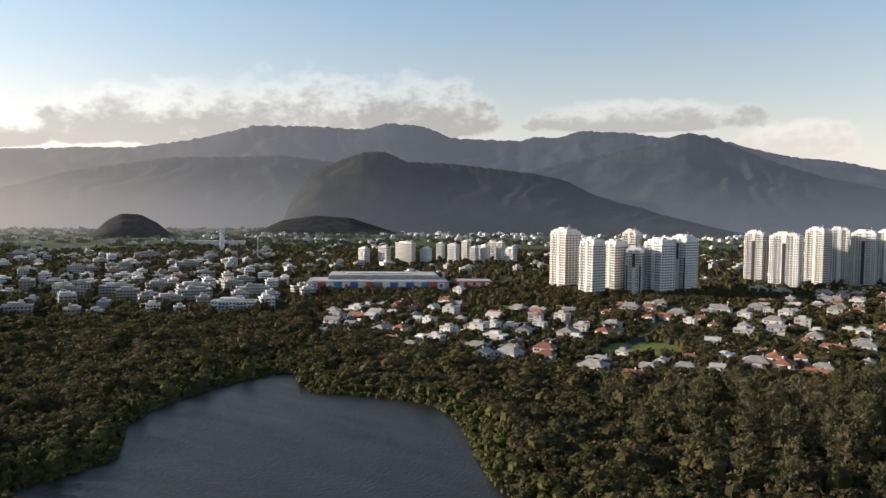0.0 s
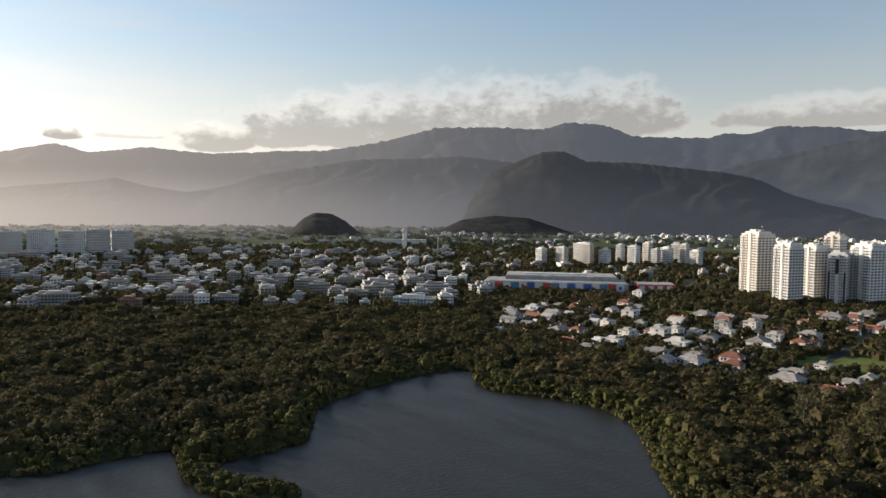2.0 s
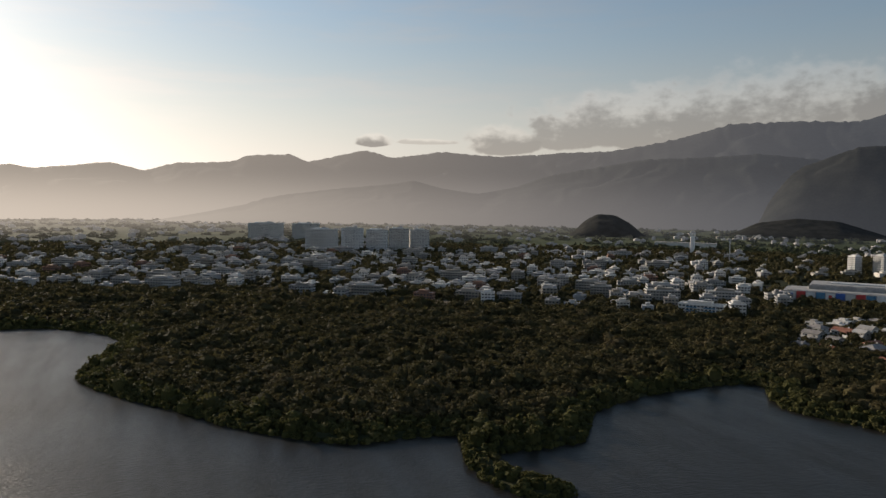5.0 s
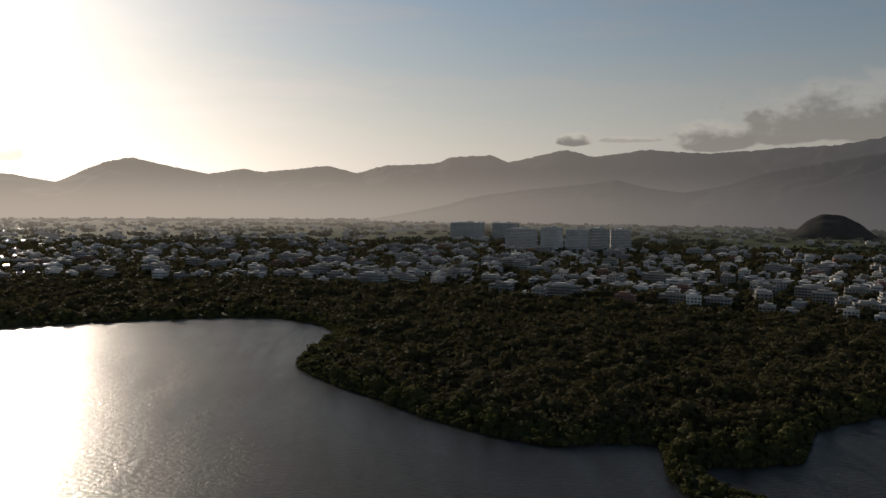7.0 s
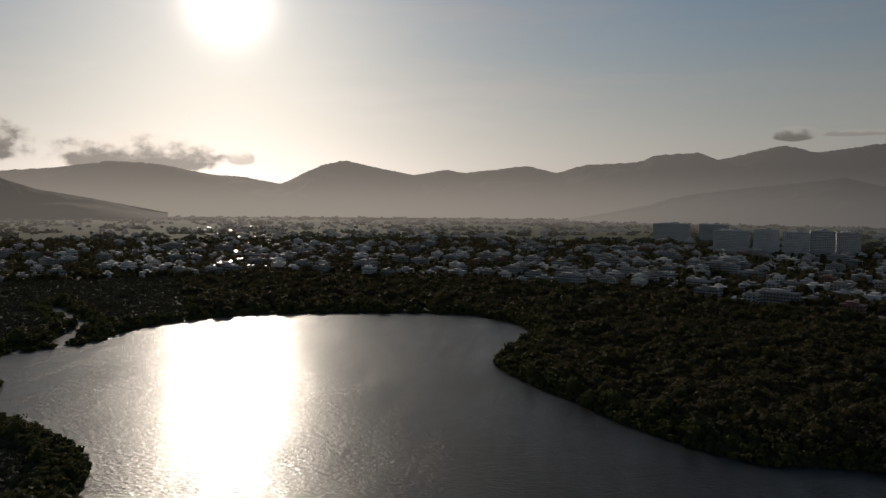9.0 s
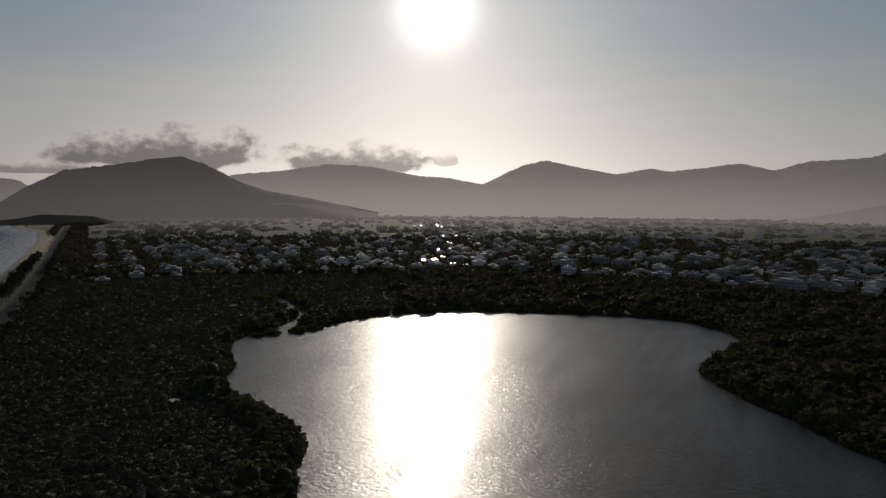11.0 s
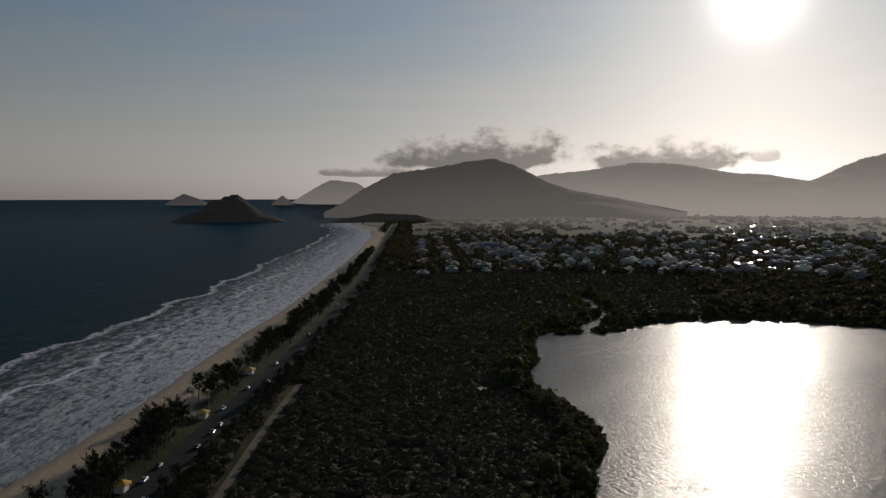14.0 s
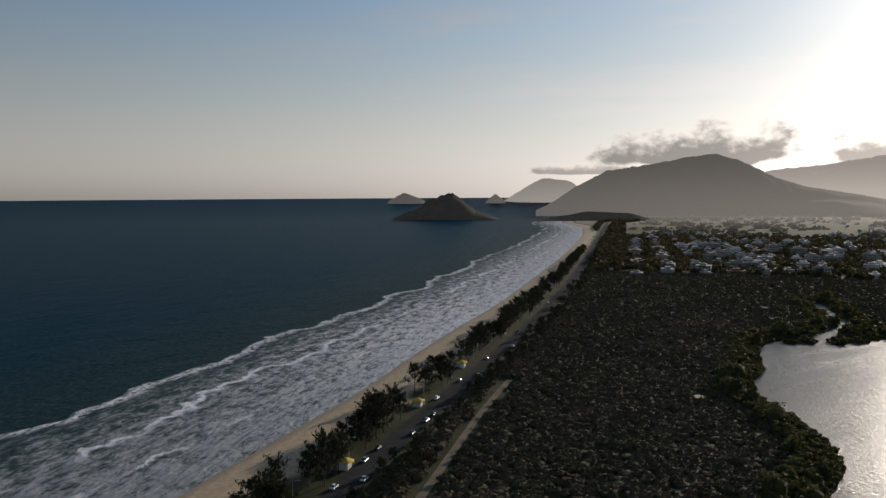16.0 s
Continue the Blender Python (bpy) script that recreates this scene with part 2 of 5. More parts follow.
def water_sea():
    def build(n, b, out):
        p = where(n)
        off = n.add("ShaderNodeAttribute", attribute_name="offshore").outputs["Fac"]
        part_xyz = n.add("ShaderNodeSeparateXYZ", {0: p})
        u = n.math("ADD", n.math("MULTIPLY", part_xyz.outputs[0], 0.96), n.math("MULTIPLY", part_xyz.outputs[1], 0.27))
        v = n.math("SUBTRACT", n.math("MULTIPLY", part_xyz.outputs[1], 0.96), n.math("MULTIPLY", part_xyz.outputs[0], 0.27))
        turned = n.add("ShaderNodeCombineXYZ", {0: n.math("MULTIPLY", u, 0.55), 1: v, 2: 0.0}).outputs[0]
        slow = n.noise(n.add("ShaderNodeCombineXYZ", {0: u, 1: n.math("MULTIPLY", v, 0.3), 2: 0.0}).outputs[0], 0.010, 3.0, 0.6)
        slow2 = n.noise(n.add("ShaderNodeCombineXYZ", {0: u, 1: n.math("MULTIPLY", v, 0.3), 2: 40.0}).outputs[0], 0.013, 3.0, 0.6)
        web = n.noise(turned, 0.14, 6.0, 0.66)
        lace = n.noise(turned, 0.42, 5.0, 0.65)
        ragged = n.math("ADD", n.math("MULTIPLY", n.math("SUBTRACT", web, 0.5), 26.0), n.math("MULTIPLY", n.math("SUBTRACT", lace, 0.5), 9.0))

        def line(at, wander, gap, width):
            """A breaking crest: bright in front, trailing foam towards the beach."""
            edge = n.math("SUBTRACT", n.math("ADD", at, n.math("MULTIPLY", n.math("SUBTRACT", gap, 0.5), wander)), n.math("ADD", off, n.math("MULTIPLY", ragged, 0.55)))
            return edge, n.math("MULTIPLY", n.ramp(edge, -1.0, 1.5), n.ramp(edge, width, width * 0.3))

        edge1, crest1 = line(112.0, 60.0, slow, 11.0)
        edge2, crest2 = line(62.0, 80.0, slow2, 8.0)
        edge3, crest3 = line(30.0, 50.0, slow, 6.0)
        # spent foam between the outer crest and the sand, thinner in drifting patches
        patch = n.math("ADD", n.math("MULTIPLY", web, 0.6), n.math("MULTIPLY", lace, 0.4))
        wash = n.math("MULTIPLY", n.ramp(edge1, -4.0, 26.0), n.ramp(n.math("ADD", patch, n.ramp(off, 120.0, 10.0, -0.05, 0.10, "LINEAR")), 0.43, 0.62, 0.03, 0.56))
        wash = n.math("MULTIPLY", wash, n.ramp(u, -190.0, -560.0, 0.7, 1.45))
        crests = n.math("MAXIMUM", n.math("MULTIPLY", n.math("MULTIPLY", crest1, n.ramp(lace, 0.36, 0.52)), n.ramp(slow2, 0.36, 0.5, 0.25, 1.0)), n.math("MAXIMUM", n.math("MULTIPLY", crest2, n.ramp(slow2, 0.40, 0.56)), n.math("MULTIPLY", crest3, n.ramp(slow, 0.46, 0.6))))
        caps = n.math("MULTIPLY", n.math("MULTIPLY", n.ramp(n.noise(turned, 0.055, 5.0, 0.7), 0.70, 0.76), n.ramp(off, 330.0, 140.0)), 0.7)
        mask = n.math("MAXIMUM", n.math("MAXIMUM", wash, crests), caps)
        deep = n.ramp(off, 60.0, 300.0)
        col = n.mix(deep, (0.022, 0.045, 0.046), (0.001, 0.031, 0.053))
        b.inputs["Specular IOR Level"].default_value = 0.06
        n.set(b.inputs["Base Color"], n.mix(mask, col, (0.76, 0.76, 0.76)))
        n.set(b.inputs["Roughness"], n.ramp(mask, 0, 1, 0.34, 0.85))
        b.inputs["IOR"].default_value = 1.08
        h = n.math("ADD", n.noise(n.stretch(turned, (0.6, 1.0, 1.0)), 0.045, 4.0, 0.62), n.math("MULTIPLY", n.noise(turned, 0.3, 4.0), 0.35))
        h = n.math("ADD", h, n.math("MULTIPLY", mask, 0.25))
        bump(n, b, h, 1.0, 3.0)
    return principled("sea_water", build)


M_LAGOON, M_SEA = water_lagoon(), water_sea()


def coast_land():
    """Dark soil inland, turning to sand along the sea."""
    def build(n, b, out):
        p = where(n)
        inland = n.add("ShaderNodeAttribute", attribute_name="inland").outputs["Fac"]
        big, small = n.noise(p, 0.05, 5.0), n.noise(p, 0.5, 4.0)
        soil = n.mix(n.ramp(big, 0.35, 0.65), (0.030, 0.036, 0.014), (0.065, 0.062, 0.030))
        sand = n.mix(n.ramp(small, 0.3, 0.7), (0.40, 0.30, 0.19), (0.50, 0.39, 0.26))
        wet = n.mix(0.5, sand, (0.16, 0.12, 0.08))
        sand = n.mix(n.ramp(n.math("ADD", inland, n.math("MULTIPLY", big, 6.0)), 4.0, 9.0), wet, sand)
        edge = n.math("ADD", inland, n.math("MULTIPLY", n.math("SUBTRACT", big, 0.5), 26.0))
        n.set(b.inputs["Base Color"], n.mix(n.ramp(edge, 25.0, 33.0), sand, soil))
        n.set(b.inputs["Roughness"], n.ramp(inland, 2.0, 8.0, 0.45, 0.93))
        b.inputs["Specular IOR Level"].default_value = 0.08
        bump(n, b, small, 0.4, 0.2)
    return principled("coast_land", build)


M_SOIL = coast_land()
M_SAND = surface("beach_sand", (0.42, 0.32, 0.21), (0.50, 0.40, 0.27), 0.08, 0.92, 0.3, 0.15)
# plain with emission haze that grows with distance
M_PLAIN = hazed_surface("far_plain", (0.035, 0.05, 0.02), (0.09, 0.10, 0.045), 0.006, 0.25, (1600, 4000))
M_ASPHALT = surface("asphalt", (0.036, 0.036, 0.038), (0.055, 0.053, 0.050), 0.2, 0.95, 0.2, 0.02, spec=0.02)
M_DIRT = surface("pale_dirt_track", (0.14, 0.115, 0.08), (0.22, 0.18, 0.13), 0.12, 0.95, 0.3, 0.05, spec=0.05)
M_GRASS = surface("mown_grass", (0.09, 0.12, 0.03), (0.14, 0.16, 0.05), 0.08, 0.95, 0.4, 0.1, spec=0.05)
M_MANGROVE = foliage("mangrove_leaves", (0.042, 0.038, 0.018), (0.098, 0.085, 0.036), (0.115, 0.088, 0.046), 0.03, 0.28)
M_FRINGE = foliage("shore_mangrove_leaves", (0.048, 0.049, 0.018), (0.112, 0.106, 0.037), (0.115, 0.098, 0.042), 0.04, 0.28)
M_SCRUB = foliage("dry_scrub_leaves", (0.060, 0.051, 0.029), (0.105, 0.090, 0.052), (0.125, 0.097, 0.062), 0.02, 0.07)
M_BEACHPINE = foliage("beach_casuarina_needles", (0.026, 0.028, 0.016), (0.055, 0.055, 0.030), (0.06, 0.05, 0.034), 0.08, 0.12)
M_CASUARINA = foliage("casuarina_needles", (0.062, 0.060, 0.030), (0.130, 0.118, 0.060), (0.15, 0.12, 0.07), 0.08, 0.3)
M_BARK = surface("bark", (0.10, 0.08, 0.06), (0.17, 0.14, 0.11), 1.0, 0.95, 0.4, 0.03)
M_WHITE = surface("white_render", (0.66, 0.65, 0.63), (0.80, 0.79, 0.76), 0.12, 0.75, 0.1, 0.02, vary=0.28)
M_TOWN = surface("pale_town_render", (0.36, 0.35, 0.335), (0.52, 0.505, 0.48), 0.12, 0.85, 0.1, 0.02, vary=0.45, spec=0.15)
M_GLASS = surface("dark_window_glass", (0.03, 0.04, 0.05), (0.06, 0.075, 0.09), 0.4, 0.12, spec=0.6, vary=0.3)
# far render and, below, far woods get the same distance haze as emission
M_FARTOWN = hazed_surface("far_town_render", (0.30, 0.29, 0.28), (0.48, 0.46, 0.44), 0.03, 0.25, (1500, 3600))
# dark rock and woods with a faint haze glow painted in
M_ISLAND = hazed_surface("island_rock_and_woods", (0.013, 0.014, 0.012), (0.036, 0.036, 0.031), 0.03, 0.025)
M_FARWOODS = hazed_surface("far_woods", (0.025, 0.034, 0.014), (0.065, 0.07, 0.03), 0.02, 0.25, (1500, 3900))
# headland woods, veiled by a light layer of emission haze
M_HEAD = hazed_surface("headland_woods", (0.014, 0.018, 0.016), (0.045, 0.048, 0.038), 0.008, 0.17)
# woods with haze painted in as glow, more for each farther range
M_HILL = [hazed_surface("near_hill_woods", (0.016, 0.018, 0.016), (0.034, 0.035, 0.030), 0.012, 0.24),
          hazed_surface("middle_hill_woods", (0.016, 0.020, 0.020), (0.036, 0.041, 0.036), 0.008, 0.50),
          hazed_surface("far_hill_woods", (0.016, 0.020, 0.022), (0.036, 0.041, 0.040), 0.006, 0.72)]


# ---------------------------------------------------------------- plan of the shores, in metres from below the camera
NORTH_COVE = [(12, 255), (4, 280), (-3, 325), (-12, 360), (-28, 380), (-58, 390), (-87, 394), (-99, 412), (-112, 446), (-134, 423), (-150, 388), (-160, 352), (-160, 325), (-150, 300), (-143, 282), (-150, 270), (-158, 256)]
SPIT = [(-164, 246), (-152, 236), (-138, 233), (-126, 235), (-118, 228), (-125, 217), (-146, 219), (-163, 229), (-180, 250)]
NORTH_SHORE = [(-190, 257), (-204, 240), (-213, 219), (-238, 209), (-275, 201), (-312, 201), (-340, 197), (-374, 196), (-404, 199), (-425, 212), (-459, 244), (-490, 273), (-517, 281), (-550, 279), (-588, 264)]
WEST_SHORE = [(-608, 233), (-626, 192), (-636, 145), (-650, 100), (-648, 70), (-634, 36), (-618, 8), (-590, -14), (-575, -30), (-566, -50), (-558, -70), (-535, -81), (-494, -82), (-470, -74), (-444, -69), (-416, -70), (-390, -64), (-370, -53), (-353, -40)]
SOUTH_SHORE = [(-328, -27), (-306, -20), (-288, -19), (-272, -21), (-255, -20), (-238, -22), (-180, -30), (-90, -34), (10, -20), (70, 20), (95, 90), (70, 160), (40, 210)]
COAST = [(-4900, -1990), (-3500, -1420), (-2900, -1190), (-2600, -1090), (-2330, -985), (-2120, -838), (-1900, -740), (-1615, -640), (-1151, -484), (-821, -383), (-594, -315), (-466, -284), (-379, -260), (-300, -236), (-212, -216), (-120, -196), (0, -172), (400, -90), (1500, 130), (4900, 800)]


def smooth_line(pts, closed, rounds=2):
    """Corner cutting: a smooth shore through the plan's points."""
    p = np.array(pts, float)
    for _ in range(rounds):
        a, b = (p, np.roll(p, -1, 0)) if closed else (p[:-1], p[1:])
        q = np.empty((2 * len(a), 2))
        q[0::2], q[1::2] = 0.8 * a + 0.2 * b, 0.2 * a + 0.8 * b
        p = q if closed else np.vstack([p[:1], q, p[-1:]])
    return p


def distance_to(line, xy, closed):
    a = line
    b = np.roll(line, -1, 0) if closed else line[1:]
    a = a if closed else line[:-1]
    best = np.full(len(xy), 1e12)
    for (ax, ay), (bx, by) in zip(a, b):
        dx, dy = bx - ax, by - ay
        k = np.clip(((xy[:, 0] - ax) * dx + (xy[:, 1] - ay) * dy) / max(dx * dx + dy * dy, 1e-9), 0, 1)
        best = np.minimum(best, (xy[:, 0] - ax - k * dx) ** 2 + (xy[:, 1] - ay - k * dy) ** 2)
    return np.sqrt(best)


def inside(line, xy):
    hit = np.zeros(len(xy), bool)
    x, y = xy[:, 0], xy[:, 1]
    for (ax, ay), (bx, by) in zip(line, np.roll(line, -1, 0)):
        if ay != by:
            hit ^= ((ay > y) != (by > y)) & (x < (bx - ax) * (y - ay) / (by - ay) + ax)
    return hit


LAGOON = smooth_line(NORTH_COVE + SPIT + NORTH_SHORE + WEST_SHORE + SOUTH_SHORE, True)
SHORE = smooth_line(COAST, False)
SEA_SIDE = np.vstack([SHORE, [(4900, -6000), (-6000, -6000), (-6000, -1990)]])
CREEK = np.array([(-742, -71), (-704, -61), (-653, -47), (-631, -38), (-600, -46), (-560, -50)], float)
ISLETS = [(-566, -30, 7), (-556, -40, 6), (-548, -56, 5), (-577, -38, 5), (-583, -20, 4), (-540, -66, 4)]


def land_depth(xy):
    """Metres inland from the lagoon (negative: out on the water), and metres inland from the sea."""
    lag = distance_to(LAGOON, xy, True) * np.where(inside(LAGOON, xy), -1, 1)
    creek = distance_to(CREEK, xy, False)
    lag = np.minimum(lag, creek - 4.0 - 1.4 * np.sin(xy[:, 0] * 0.17))
    for x, y, r in ISLETS:
        lag = np.maximum(lag, r - np.hypot(xy[:, 0] - x, xy[:, 1] - y))
    sea = distance_to(SHORE, xy, False) * np.where(inside(SEA_SIDE, xy), -1, 1)
    return lag, sea


LAND = 1.2


def mesh_of(name, co, faces, mats=(), index=None, smooth=False):
    """A mesh from numpy arrays: co (n,3), faces (m,k)."""
    me = bpy.data.meshes.new(name)
    co, faces = np.asarray(co, np.float32), np.asarray(faces, np.int32)
    k = faces.shape[1]
    me.vertices.add(len(co))
    me.vertices.foreach_set("co", co.ravel())
    me.loops.add(faces.size)
    me.loops.foreach_set("vertex_index", faces.ravel())
    me.polygons.add(len(faces))
    me.polygons.foreach_set("loop_start", np.arange(0, faces.size, k, dtype=np.int32))
    me.polygons.foreach_set("loop_total", np.full(len(faces), k, np.int32))
    for m in mats:
        me.materials.append(m)
    if index is not None:
        me.polygons.foreach_set("material_index", np.asarray(index, np.int32))
    me.polygons.foreach_set("use_smooth", np.full(len(faces), smooth))
    me.update(calc_edges=True)
    me.validate()
    return me


def ring_sheet(angles, radii):
    """Vertices and quads of a sheet in rings round the middle of the plan."""
    a, r = np.meshgrid(np.radians(angles), radii, indexing="ij")
    xy = np.stack([-np.sin(a) * r, np.cos(a) * r], -1).reshape(-1, 2)
    na, nr = len(angles), len(radii)
    i, j = np.meshgrid(np.arange(na), np.arange(nr - 1), indexing="ij")
    i2 = (i + 1) % na
    q = np.stack([i * nr + j, i * nr + j + 1, i2 * nr + j + 1, i2 * nr + j], -1).reshape(-1, 4)[:, ::-1]
    return xy, q


def make_ground():
    angles = np.concatenate([np.arange(-34, 132, 0.4), np.arange(132, 326, 3.0)])
    radii = np.concatenate([[0.5, 40, 80, 120, 160, 190], np.geomspace(205, 4950, 300)])
    xy, q = ring_sheet(angles, radii)
    lag, sea = land_depth(xy)
    z = np.minimum(np.clip(lag * 0.3, -2.5, LAND), np.clip(sea * 0.06, -3.0, LAND))
    co = np.column_stack([xy, z])
    mid = xy[q].mean(1)
    sea_mid, r = sea[q].mean(1), np.hypot(mid[:, 0], mid[:, 1])
    # past 1650 m the land takes the plain colour with painted haze
    idx = np.where((r > 1650) & (sea_mid > 34), 1, 0)
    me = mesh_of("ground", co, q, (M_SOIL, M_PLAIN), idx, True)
    me.attributes.new("inland", "FLOAT", "POINT").data.foreach_set("value", sea.astype(np.float32))
    ob = new("ground", me)
    tagged(ob, "flat dark scrubby coastal ground with a sandy beach", "ground", kind="structure")


def make_waters():
    x0, x1, y0, y1 = -760, 120, -110, 460
    co = [(x0, y0, 0), (x1, y0, 0), (x1, y1, 0), (x0, y1, 0)]
    ob = new("lagoon_water", mesh_of("lagoon_water", co, [(0, 1, 2, 3)], (M_LAGOON,)))
    tagged(ob, "dark rippled lagoon water with a sun glitter", "water", kind="structure")
    angles = np.concatenate([np.arange(84, 140, 0.5), np.arange(140, 284, 4.0)])
    radii = np.concatenate([[165, 185], np.geomspace(200, 4950, 170)])
    xy, q = ring_sheet(angles, radii)
    q = q[q.max(1) - q.min(1) < len(radii) * 2 + 2]
    _, sea = land_depth(xy)
    keep = (sea[q] < 12).all(1)
    q = q[keep]
    r = np.hypot(xy[:, 0], xy[:, 1])
    # the open sea lifts towards its horizon, as far as 5 km can stand for the real one
    z = np.clip((r - 3200) / 1750, 0, 1) ** 2 * 73.0
    off = np.maximum(-sea, 0)
    wave = np.clip(1 - off / 130, 0, 1) * np.clip(off / 20, 0, 1)
    z = z + 0.5 * wave * np.sin(off * 2 * math.pi / 34.0)
    used, inv = np.unique(q, return_inverse=True)
    me = mesh_of("sea", np.column_stack([xy, z])[used], inv.reshape(-1, 4), (M_SEA,), None, True)
    at = me.attributes.new("offshore", "FLOAT", "POINT")
    at.data.foreach_set("value", off[used].astype(np.float32))
    ob = new("sea_water", me)
    tagged(ob, "deep blue-green sea with rows of white surf", "water", kind="structure")


make_ground()
make_waters()


def strip(name, line, width, z, mat, label, category="road"):
    p = smooth_line(line, False, 2)
    d = np.gradient(p, axis=0)
    d /= np.linalg.norm(d, axis=1)[:, None]
    nrm = np.column_stack([-d[:, 1], d[:, 0]]) * width / 2
    a, b = p + nrm, p - nrm
    k = len(p)
    zz = np.full((k, 1), z)
    co = np.vstack([np.hstack([a, zz]), np.hstack([b, zz])])
    i = np.arange(k - 1)
    ob = new(name, mesh_of(name, co, np.stack([i, i + 1, k + i + 1, k + i], -1)[:, ::-1], (mat,)))
    return tagged(ob, label, category, kind="structure")


BEACH_ROAD = [(60, -95), (-100, -136), (-185, -157), (-265, -180), (-376, -206), (-557, -254), (-844, -340), (-1632, -603), (-2414, -864)]
strip("road", BEACH_ROAD, 10, LAND + 0.05, M_ASPHALT, "grey asphalt coast road behind the beach trees")
strip("dirt_road", [(-60, -88), (-150, -118), (-201, -134), (-292, -163), (-352, -179)], 3.2, LAND + 0.07, M_DIRT, "pale dirt track beside the scrub", "track")

# ---------------------------------------------------------------- hills and mountains


def ridge(name, line, dist, depth, mat, label, rough=0.10, base=0.0, back=500, step=0.18, steep=0.8, category="mountain", crag=0.018):
    """A mountain range: line holds bearing and height angle of its crest, dist its distance, depth how far it reaches forward."""
    pts = sorted(line)
    az = np.arange(pts[0][0], pts[-1][0] + step / 2, step)
    el = np.interp(az, [p[0] for p in pts], [p[1] for p in pts])
    kern = np.array([1, 2, 3, 2, 1.0])
    pad = np.pad(el, 2, mode="edge")
    el = np.convolve(pad, kern / kern.sum(), "valid")
    crest = EYE + dist * np.tan(np.radians(el))
    rows = 26
    co = []
    for i, (a, h) in enumerate(zip(az, crest)):
        for j in range(rows + 4):
            s = j / (rows - 1) if j < rows else 1 + (j - rows + 1) / 4
            r = dist - depth * (1 - s) if s <= 1 else dist + back * (s - 1)
            d = bearing(a, r)
            up = s ** steep if s <= 1 else 1 - (s - 1) ** 1.4
            rel = noise.fractal(Vector((d.x / 420, d.y / 420, base * 0.01)), 1.0, 2.1, 3)
            gully = abs(noise.noise(Vector((a * 0.42 + rel * 1.6 + s * 0.9, s * 1.7 - a * 0.1, dist * 0.01))))
            cut = math.sin(min(s, 1) * math.pi) * (0.5 * rel * rough * 4 + 0.32 * gully)
            tip = noise.fractal(Vector((a * 2.2, 0, dist * 0.1)), 0.9, 2.2, 4) * crag
            z = base + (h - base) * (up * (1 - cut * 0.55) + tip * up ** 8)
            co.append((d.x, d.y, z if 0 < j < rows + 3 else base - 6))
    n, m = len(az), rows + 4
    i, j = np.meshgrid(np.arange(n - 1), np.arange(m - 1), indexing="ij")
    q = np.stack([i * m + j, i * m + j + 1, (i + 1) * m + j + 1, (i + 1) * m + j], -1).reshape(-1, 4)
    ob = new(name, mesh_of(name, co, q[:, ::-1], (mat,), None, True))
    return tagged(ob, label, category, kind="structure")


RANGE_NORTH = [(-60, 2.2), (-42, 3.4), (-34, 2.6), (-27.5, 2.74), (-24.6, 3.42), (-21.8, 3.74), (-19.6, 4.28), (-18.1, 4.71), (-16.6, 5.25), (-14.9, 5.57), (-13.5, 5.19), (-10.7, 5.63), (-7.4, 5.79), (-5.6, 5.26), (-4.1, 5.39), (-2.8, 5.05), (2.3, 5.23), (4.4, 6.09), (7.1, 6.3), (9.1, 5.76), (12.5, 5.92), (17, 5.86), (19, 5.26), (21.7, 4.6), (25.4, 3.97), (29.3, 3.85)]
RANGE_WEST = [(28, 3.85), (33.7, 3.54), (36.4, 3.72), (38, 3.86), (39.6, 3.58), (41.6, 3.33), (43.7, 3.88), (47.9, 2.89), (49.2, 3.44), (52.2, 3.28), (53.5, 2.76), (57.3, 2.58), (59.4, 1.96), (61.6, 2.51), (64.1, 2.18), (66.5, 1.92), (67.7, 2.19), (70.1, 1.73), (73.5, 2.37), (75.3, 2.79), (76.8, 2.47), (78.3, 1.85), (80, 0.95), (82.9, 1.47), (84.9, 1.56), (88.7, 2.28), (91.7, 2.4), (95.2, 1.84), (98.6, 1.53), (102, 0.4), (105, -1.0)]
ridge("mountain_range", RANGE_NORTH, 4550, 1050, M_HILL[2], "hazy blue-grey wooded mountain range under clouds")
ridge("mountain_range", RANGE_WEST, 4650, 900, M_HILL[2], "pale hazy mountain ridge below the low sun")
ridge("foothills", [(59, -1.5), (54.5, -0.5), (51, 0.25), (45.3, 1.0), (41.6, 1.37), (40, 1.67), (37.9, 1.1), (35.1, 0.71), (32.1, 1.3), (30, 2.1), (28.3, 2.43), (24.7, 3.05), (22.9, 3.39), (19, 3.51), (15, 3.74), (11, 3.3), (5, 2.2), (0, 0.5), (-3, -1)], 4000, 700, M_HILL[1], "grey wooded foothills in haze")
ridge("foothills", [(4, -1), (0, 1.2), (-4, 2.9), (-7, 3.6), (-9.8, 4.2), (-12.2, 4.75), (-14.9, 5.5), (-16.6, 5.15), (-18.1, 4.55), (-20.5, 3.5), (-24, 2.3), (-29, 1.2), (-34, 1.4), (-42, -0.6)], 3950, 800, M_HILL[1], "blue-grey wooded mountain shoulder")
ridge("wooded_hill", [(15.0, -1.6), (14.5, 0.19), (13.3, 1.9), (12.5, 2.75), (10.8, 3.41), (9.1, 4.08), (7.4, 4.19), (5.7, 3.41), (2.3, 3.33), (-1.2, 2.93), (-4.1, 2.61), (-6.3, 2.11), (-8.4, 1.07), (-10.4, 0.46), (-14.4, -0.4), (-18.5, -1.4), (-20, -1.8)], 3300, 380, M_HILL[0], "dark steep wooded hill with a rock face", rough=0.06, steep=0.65)
